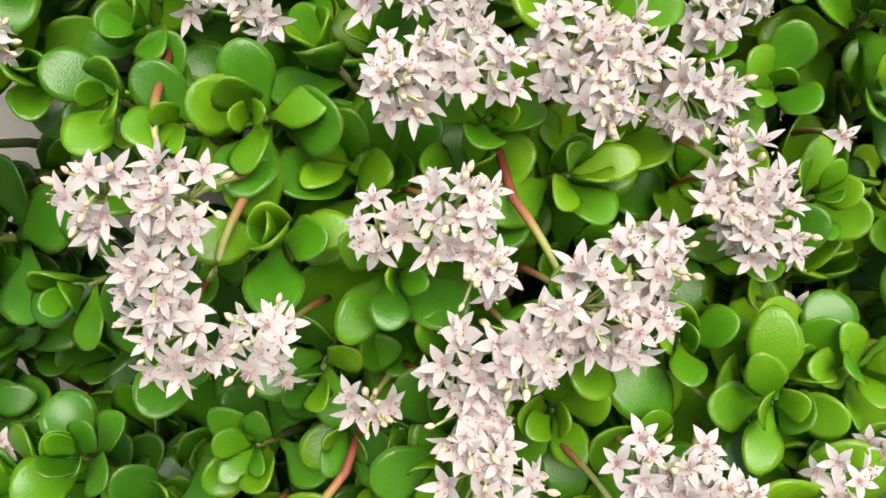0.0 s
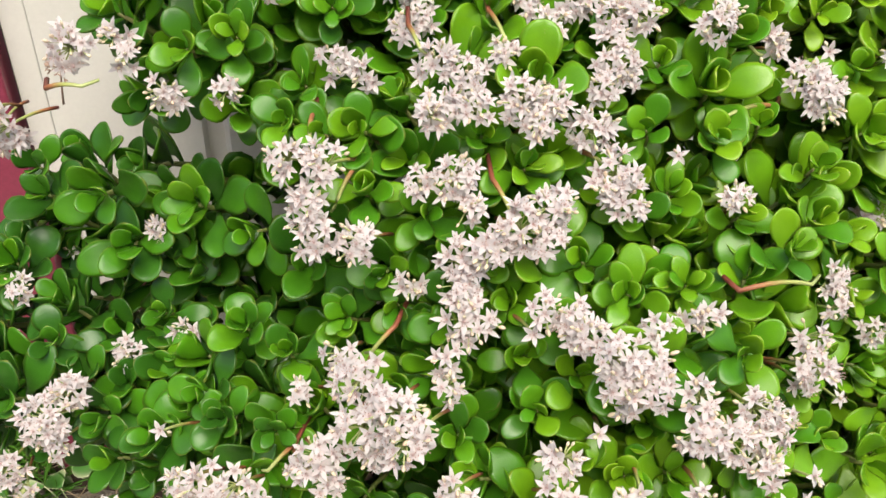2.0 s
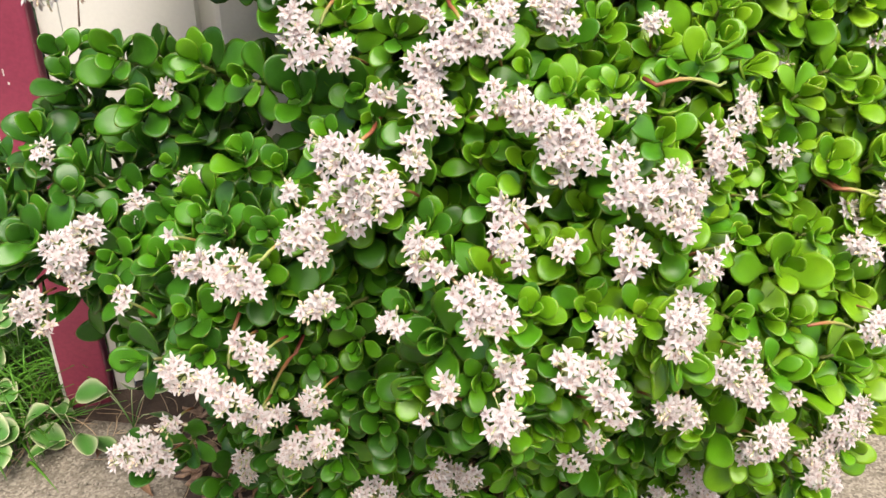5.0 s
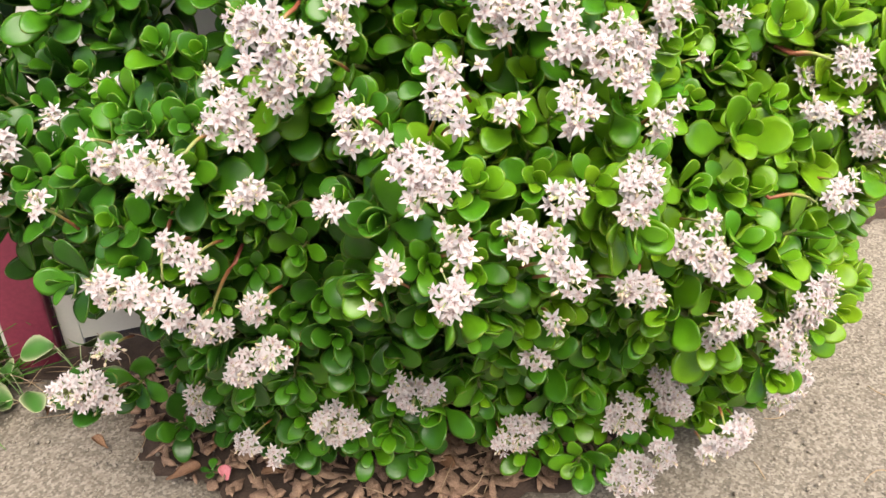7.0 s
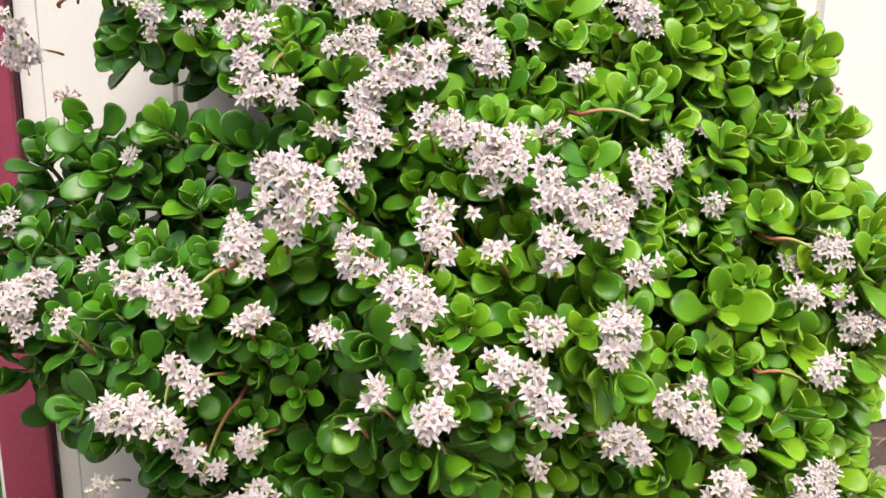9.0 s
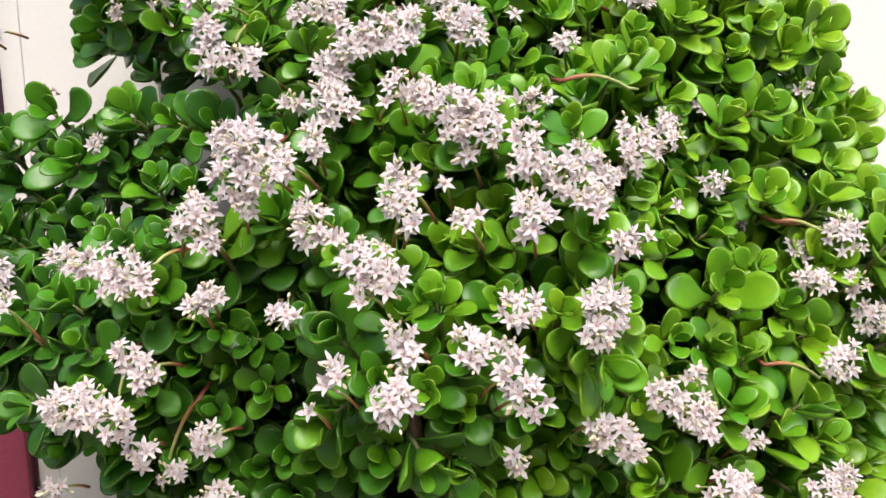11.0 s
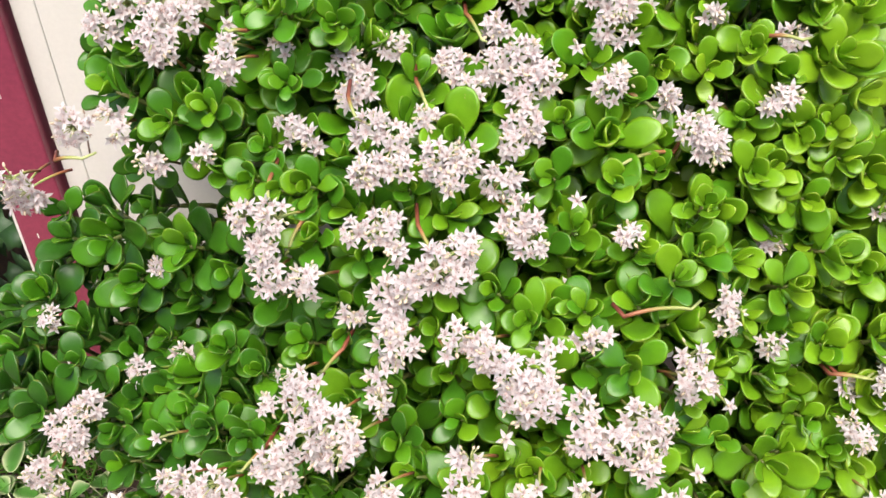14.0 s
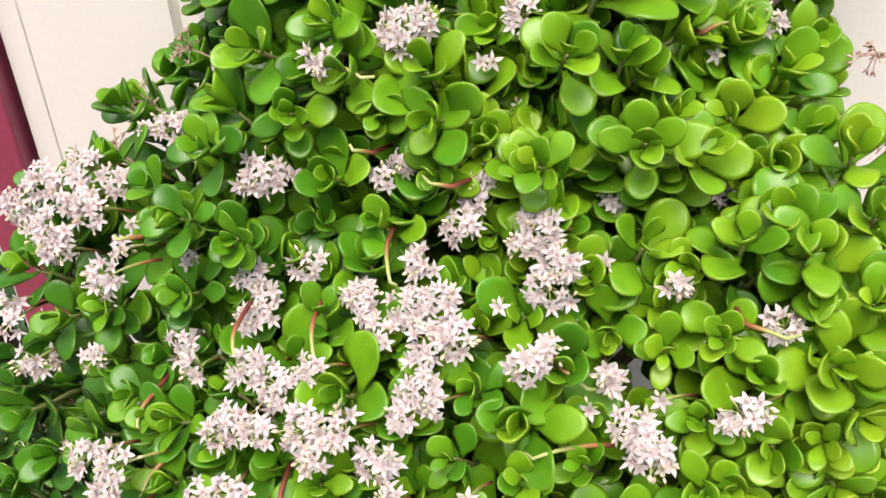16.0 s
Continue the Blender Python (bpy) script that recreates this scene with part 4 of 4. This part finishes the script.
# withered flower heads that stand clear of the leaves
for x, y, z, dx, dz in ((0.70, 0.80, 0.90, 0.055, -0.01), (0.715, 0.78, 0.80, 0.03, 0.02), (-0.546, 0.673, 0.866, -0.02, -0.06), (-0.29, 0.62, 1.16, 0.06, -0.05),
                        (-0.34, 0.60, 1.10, 0.05, -0.05), (0.50, 0.78, 1.16, -0.06, -0.02), (0.47, 0.80, 1.24, -0.06, 0.0), (0.74, 0.62, 0.56, -0.04, -0.02), (-0.25, 0.66, 1.22, 0.05, -0.04)):
    h = Heap()
    c = Vector((x, y, z))
    foot = Vector((dx * -1.2, 0.02, dz if dz < 0 else -dz))
    if x < 0:
        foot = Vector((dx, 0.02, dz))
    h.add(tube(bent(foot, (0, 0, 0), (0, 0, 0.006), 6), [0.0018, 0.0016, 0.0014, 0.0013, 0.0012, 0.0011], 5))
    for _ in range(13):
        d = (Vector([rng.gauss(0, 1) for _ in range(3)]).normalized() - foot.normalized() * 0.7).normalized()
        tip = d * rng.uniform(0.012, 0.028)
        h.add(tube(bent((0, 0, 0), tip, (0, 0, 0.003), 4), [0.0008, 0.0007, 0.0006, 0.0005], 4))
        for k in range(4):
            e = (d + Vector([rng.uniform(-0.9, 0.9) for _ in range(3)])).normalized()
            h.add(tube([tip, tip + e * 0.0035, tip + e * 0.007], [0.0005, 0.0012, 0.0003], 4))
    part("withered_flower_head", h.mesh("withered_flower_head", [DRY], "core"), plant, ROOT @ Matrix.Translation(c), "dry brown spent flower cluster")


# ---- fence ----
ALONG = 21.0
FENCE = pose(-0.66, 0.775, 0, 0, 0, ALONG)


def box_piece(x0, x1, y0, y1, z0, z1):
    v = [(x, y, z) for z in (z0, z1) for x, y in ((x0, y0), (x1, y0), (x1, y1), (x0, y1))]
    f = [(3, 2, 1, 0), (4, 5, 6, 7), (0, 1, 5, 4), (1, 2, 6, 5), (2, 3, 7, 6), (3, 0, 4, 7)]
    return v, f, [0] * 8


def bevelled(name, pieces, mat, width, smooth=False):
    h = Heap()
    for p in pieces:
        h.add(p)
    me = mesh_of(name, h.v, h.f, [mat], smooth=smooth)
    bm = bmesh.new()
    bm.from_mesh(me)
    bmesh.ops.bevel(bm, geom=bm.edges[:] + bm.verts[:], offset=width, segments=3, profile=0.6, affect="EDGES")
    bm.to_mesh(me)
    bm.free()
    me.polygons.foreach_set("use_smooth", np.full(len(me.polygons), False))
    return me


def profile_sheet(s0, s1, height):
    """A folded steel sheet: wide flat pans between narrow sunk ribs."""
    outline = [(s0, 0.0)]
    k = 0
    while True:
        r0 = 0.235 + 0.27 * k
        if r0 > s1 - 0.06:
            break
        if r0 > s0:
            outline += [(r0, 0.0), (r0 + 0.008, 0.020), (r0 + 0.034, 0.020), (r0 + 0.042, 0.0)]
        k += 1
    outline.append((s1, 0.0))
    v, f = [], []
    n = len(outline)
    for back in (0.0, 0.0012):
        for z in (0.0, height):
            v += [(s, y + back, z) for s, y in outline]
    for i in range(n - 1):
        f.append((i, i + 1, n + i + 1, n + i))
        f.append((2 * n + i + 1, 2 * n + i, 3 * n + i, 3 * n + i + 1))
        f.append((n + i, n + i + 1, 3 * n + i + 1, 3 * n + i))
        f.append((i + 1, i, 2 * n + i, 2 * n + i + 1))
    f += [(0, n, 3 * n, 2 * n), (n - 1, 3 * n - 1, 4 * n - 1, 2 * n - 1)]
    return mesh_of("sheet", v, f, [CREAM], smooth=False)


fence = thing("fence", "cream painted steel sheet fence with upright ribs", "fence", "structure")
fence.matrix_basis = FENCE
part("sheet", profile_sheet(0.0185, 3.6, 1.75), fence, pose(0, 0, 0.02))
part("channel", bevelled("channel", [box_piece(-0.018, 0.018, -0.003, 0.03, 0.0, 1.78)], CREAM, 0.003), fence, label="cream upright edge channel")
part("rail", bevelled("rail", [box_piece(0.021, 3.6, -0.02, 0.03, 1.77, 1.82)], BURGUNDY, 0.004), fence, label="burgundy top rail")

post = thing("fence_post", "burgundy painted square steel post at the fence end", "post")
post.matrix_basis = pose(-0.752, 0.702, 0, 0, 0, ALONG)
part("shaft", bevelled("shaft", [box_piece(0, 0.085, 0, 0.075, -0.05, 1.85)], BURGUNDY, 0.006), post)
part("cap", bevelled("cap", [box_piece(-0.004, 0.089, -0.004, 0.079, 1.85, 1.868)], BURGUNDY, 0.004), post)

part("edge_strip", bevelled("edge_strip", [box_piece(-0.0075, -0.001, 0.012, 0.03, 0.0, 1.84)], CREAM, 0.001), post, label="cream edge strip")
for x, z, w, hgt in ((0.022, 1.03, 0.0025, 0.014), (0.030, 0.71, 0.002, 0.012), (0.034, 0.695, 0.003, 0.004), (0.045, 0.885, 0.0015, 0.006), (0.026, 0.62, 0.002, 0.009)):
    part("paint_chip", bevelled("paint_chip", [box_piece(x, x + w, -0.0012, 0.0002, z, z + hgt)], CREAM, 0.0003), post)

# ---- unseen walls, added to block low sky light ----
SKY_BLOCKER = plain("sky_blocker", (0.16, 0.13, 0.11), (0.24, 0.20, 0.17), 4.0, 0.85, 0.4)
thing("sky_blocker_south", "unseen plain wall added behind the camera to block low sky light", "wall", "structure", bevelled("sky_blocker_south", [box_piece(-6, 6, -4.3, -4.0, -0.04, 2.8)], SKY_BLOCKER, 0.01))
thing("sky_blocker_west", "unseen plain wall added at the left to block low sky light", "wall", "structure", bevelled("sky_blocker_west", [box_piece(-6.3, -6.0, -4.3, 3.0, -0.04, 2.0)], SKY_BLOCKER, 0.01))

# ---- ground ----
def sheet_of(name, x0, x1, y0, y1, nx, ny, rise, mat):
    v = [(x0 + (x1 - x0) * i / nx, y0 + (y1 - y0) * j / ny) for j in range(ny + 1) for i in range(nx + 1)]
    v = [(x, y, rise(x, y)) for x, y in v]
    f = [(j * (nx + 1) + i, j * (nx + 1) + i + 1, (j + 1) * (nx + 1) + i + 1, (j + 1) * (nx + 1) + i) for j in range(ny) for i in range(nx)]
    return mesh_of(name, v, f, [mat])


thing("ground", "bare earth ground reaching into the distance", "ground", "structure",
      sheet_of("ground", -60, 60, -60, 60, 60, 60, lambda x, y: -0.03, SOIL_AND_SHADE))


def in_bed(x, y, more=0.0):
    """Whether the soil lies open here: round the plant's foot, along the fence and left of the post."""
    ragged = 0.03 * noise.noise((x * 8, y * 8, 1)) + 0.012 * noise.noise((x * 30, y * 30, 5)) + more
    foot = ((x + 0.02) / (0.46 + ragged)) ** 2 + ((y - 0.68) / (0.33 + ragged)) ** 2 < 1
    return foot or y > (0.67 if x < -0.55 else 0.60 + 0.384 * (x + 0.55)) + (0.02 if x < 0 else 0.06) - ragged


def grit(x, y):
    return 0.006 * noise.noise((x * 6, y * 6, 0)) + 0.002 * noise.noise((x * 30, y * 30, 4))


thing("pavement", "worn sandy concrete path with fine grit", "path", "structure",
      sheet_of("pavement", -3.0, 3.4, -3.0, 2.2, 190, 150, lambda x, y: grit(x, y) - (0.06 if in_bed(x, y) else 0), CONCRETE))


def bed(x, y):
    return 0.006 + 0.014 * noise.noise((x * 9, y * 9, 3)) + 0.006 * noise.noise((x * 40, y * 40, 8))


thing("garden_bed", "dark soil bed below the plant and along the fence", "soil", "structure",
      sheet_of("garden_bed", -2.6, 3.4, 0.25, 2.6, 180, 80, lambda x, y: bed(x, y) - (0 if in_bed(x, y, 0.03) else 0.06), SOIL_AND_SHADE))


def litter(name, label, mat, count, maker, region, seed):
    r, h = random.Random(seed), Heap()
    for _ in range(count):
        x, y = region(r)
        m = Matrix.Translation((x, y, 0.018 + r.uniform(0, 0.012))) @ Euler((r.uniform(-0.4, 0.4), r.uniform(-0.4, 0.4), r.uniform(0, 6.28))).to_matrix().to_4x4()
        h.add(maker(r), m)
    return thing(name, label, "litter", "stuff", h.mesh(name, [mat], "rim"))


def under_bush(r):
    g, q = r.uniform(0, 6.28), math.sqrt(r.random())
    return -0.02 + 0.47 * q * math.cos(g), 0.66 + 0.33 * q * math.sin(g)


def by_fence(r):
    s = r.uniform(0.2, 2.8)
    return -0.66 + s * 0.934 + r.uniform(-0.02, 0.05), 0.72 + s * 0.358 - r.uniform(0.0, 0.16)


def chip_piece(r):
    """A torn flake of bark or leaf: an uneven plate, a little curled."""
    l, w, t = r.uniform(0.009, 0.026), r.uniform(0.005, 0.013), r.uniform(0.0012, 0.003)
    n = r.randint(5, 7)
    rim = [(l * math.cos(g) * r.uniform(0.6, 1.1), w * math.sin(g) * r.uniform(0.55, 1.15)) for g in (6.2832 * k / n for k in range(n))]
    curl = r.uniform(-9, 16)
    v = [(x, y, curl * x * x + t) for x, y in rim] + [(x * 1.04, y * 1.04, curl * x * x) for x, y in rim]
    f = [tuple(range(n)), tuple(range(2 * n - 1, n - 1, -1))] + [(k, n + k, n + (k + 1) % n, (k + 1) % n) for k in range(n)]
    return v, f, [0.0] * (2 * n)


litter("bark_chips", "brown bark chips scattered on the soil", CHIP, 1500, chip_piece, under_bush, 1)
litter("dry_needles", "thin straw-coloured dry needles and twigs", STRAW, 240,
       lambda r: tube(bent((0, 0, 0), (r.uniform(0.03, 0.11), 0, 0.004), (0, r.uniform(-0.012, 0.012), 0.004), 5), [0.0008] * 5, 4), lambda r: by_fence(r) if r.random() < 0.45 else (under_bush(r) if r.random() < 0.6 else (r.uniform(-0.82, -0.42), r.uniform(0.56, 0.70))), 2)
litter("pavement_twigs", "thin curled dry twigs lying on the concrete", STRAW, 26,
       lambda r: tube(bent((0, 0, -0.012), (r.uniform(0.03, 0.09), 0, -0.012), (0, r.uniform(-0.03, 0.03), 0.003), 7), [0.0011] * 7, 5), lambda r: (r.uniform(0.6, 1.3), r.uniform(0.35, 0.95)), 6)


def stone_piece(r):
    q = r.uniform(0.0012, 0.0035)
    return tube([(0, 0, -0.017), (0, 0, -0.017 + q), (0, 0, -0.017 + 1.8 * q)], [q, q * 1.3, q * 0.5], 5)


litter("path_grit", "small stones and grit loose on the concrete", GRITSTONE, 900, stone_piece, lambda r: (r.uniform(0.35, 1.4), r.uniform(0.1, 1.05)) if r.random() < 0.7 else (r.uniform(-1.0, -0.3), r.uniform(0.2, 0.58)), 7)

dry_leaf_mesh = Heap()
dry_leaf_mesh.add(blade(0.055, 0.026, 0.0012, 0.9, 0.15, 0.6, 8, 8))
dry_mesh = dry_leaf_mesh.mesh("dry_leaf", [RUST], "rim")
for x, y, turn, size in ((-0.36, 0.40, 20, 1.1), (-0.48, 0.47, 150, 0.7), (-0.30, 0.46, 75, 0.8), (-0.16, 0.42, 200, 0.8), (0.08, 0.46, 310, 1.0), (0.16, 0.52, 40, 0.9), (0.02, 0.55, 120, 1.2), (0.22, 0.45, 10, 0.7), (-0.62, 0.55, 100, 0.5)):
    ob = thing("dry_leaf", "curled dry brown leaf on the ground", "leaf", me=dry_mesh, group="fallen leaves")
    ob.matrix_basis = pose(x, y, 0.024, 6, -4, turn) @ Matrix.Scale(size, 4)

seedling = thing("seedling", "tiny pale green succulent seedling in the bark chips", "plant")
seedling.location = (-0.285, 0.415, 0.02)
for turn, size in ((10, 0.022), (95, 0.024), (185, 0.020), (275, 0.023)):
    part("leaf", LEAF_MESHES[1], seedling, pose(0, 0, 0.008, 0, -22, turn) @ Matrix.Scale(size, 4))
PINK = plain("pink_petal", (0.62, 0.16, 0.20), (0.72, 0.28, 0.30), 60, 0.6, 0.2)
h = Heap()
h.add(blade(0.028, 0.022, 0.0012, 0.6, 0.2, 0.3, 7, 8))
fallen = thing("fallen_petal", "fallen deep pink petal on the bark chips", "petal", me=h.mesh("fallen_petal", [PINK], "rim"))
fallen.matrix_basis = pose(-0.255, 0.395, 0.028, 8, -12, 120)

# ---- beyond the post: dark ivy, variegated ground cover, grass ----
def ivy_piece(r):
    l = r.uniform(0.03, 0.065)
    v, f, a = [(0, 0, 0.003)], [], [0.0]
    n = 10
    for k in range(n):
        g = -math.pi + 2 * math.pi * k / n
        q = l * (0.62 if k % 2 else 1.0) * (0.75 + 0.35 * math.cos(g)) * r.uniform(0.85, 1.1)
        v.append((q * math.cos(g), q * math.sin(g), -0.25 * q * q / l))
        a.append(0.6)
    for k in range(n):
        f.append((0, 1 + k, 1 + (k + 1) % n))
    k0 = len(v)
    v += [(x, y, z - 0.0012) for x, y, z in v]
    f += [tuple(reversed([i + k0 for i in q])) for q in f[:n]]
    f += [(1 + k, 1 + k0 + k, 1 + k0 + (k + 1) % n, 1 + (k + 1) % n) for k in range(n)]
    return v, f, a + a


ivy = Heap()
r = random.Random(9)
for _ in range(1500):
    x, z = r.uniform(-2.4, -0.84), r.uniform(0.0, 1.8)
    y = 0.95 + 0.12 * noise.noise((x * 5, z * 5, 1)) + 0.25 * r.random() + 0.1 * (x + 0.8)
    axis = Vector((r.uniform(-0.6, 0.6), -1, r.uniform(-0.1, 1.0)))
    ivy.add(ivy_piece(r), frame_of((x, y, z), axis, r.uniform(0, 6.28)))
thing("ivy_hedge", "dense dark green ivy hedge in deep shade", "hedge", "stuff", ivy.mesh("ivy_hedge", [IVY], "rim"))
# a flat dark sheet gives the shade between the ivy leaves
thing("hedge_shade_sheet", "flat dark sheet standing in for the shade inside the ivy hedge", "hedge", "structure", sheet_of("hedge_shade_sheet", -3.2, -0.80, 0, 1.9, 24, 20, lambda x, y: 0.0, SOIL_AND_SHADE)).matrix_basis = \
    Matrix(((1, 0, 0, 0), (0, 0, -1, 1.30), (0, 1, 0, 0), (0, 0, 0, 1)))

VAR = []
for w, c in ((0.85, 0.5), (0.76, 0.3), (0.92, 0.2)):
    h = Heap()
    h.add(blade(0.066, 0.066 * w, 0.0014, c, -0.15, 0.0, 9, 12))
    VAR.append(h)
r = random.Random(12)
for cx, cy in ((-0.80, 0.66), (-0.68, 0.60), (-0.60, 0.665), (-0.79, 0.565), (-0.90, 0.70), (-0.93, 0.76), (-0.97, 0.64), (-0.95, 0.60), (-0.86, 0.55), (-1.0, 0.72), (-0.90, 0.80)):
    cover = thing("variegated_plant", "low ground cover with cream-edged green leaves", "plant", group="ground cover beside the post")
    cover.location = (cx, cy, 0.0)
    for k in range(5):
        g = r.uniform(0, 6.28)
        tall = 0.28 if cx < -0.87 else 0.11
        tip = Vector((0.035 * math.cos(g), 0.035 * math.sin(g), r.uniform(0.03, tall)))
        h = Heap()
        h.add(tube(bent((0, 0, 0.0), tip, (0, 0, 0.01), 4), [0.0013, 0.0012, 0.001, 0.0009], 5))
        leaf_pose = Matrix.Translation(tip) @ Matrix.Rotation(g, 4, "Z") @ Matrix.Rotation(r.uniform(-0.3, 0.6), 4, "Y") @ Matrix.Rotation(r.uniform(-0.5, 0.5), 4, "X") @ Matrix.Scale(r.uniform(0.8, 1.15), 4)
        h.merge(VAR[r.randrange(3)], leaf_pose)
        part("leaf", h.mesh("leaf", [VARIEGATED], "rim"), cover)

grass = Heap()
for _ in range(1100):
    x = r.uniform(-1.5, -0.745)
    y = r.uniform(0.52, 0.95) + max(0.0, x + 0.72) * 0.4
    l = r.uniform(0.05, 0.17)
    lean = Vector((r.uniform(-0.09, 0.10), r.uniform(-0.10, 0.05), 0))
    n, v, f, a = 6, [], [], []
    side = Vector((r.uniform(-1, 1), r.uniform(-1, 1), 0)).normalized()
    for i in range(n):
        u = i / (n - 1)
        c = Vector((x, y, 0.0)) + lean * u * u * 1.3 + Vector((0, 0, l * (u - 0.30 * u * u)))
        w = 0.0046 * (1 - u) ** 0.6 + 0.0003
        v += [c - side * w, c + Vector((0, 0, 0.0008)), c + side * w, c - Vector((0, 0, 0.0008))]
        a += [0, 0, 0, 0]
    for i in range(n - 1):
        for k in range(4):
            j = (k + 1) % 4
            f.append((i * 4 + k, i * 4 + j, (i + 1) * 4 + j, (i + 1) * 4 + k))
    grass.add((v, f, a))
thing("grass_tuft", "loose green grass blades growing beside the post", "grass", "stuff", grass.mesh("grass_tuft", [GRASS], "rim"))
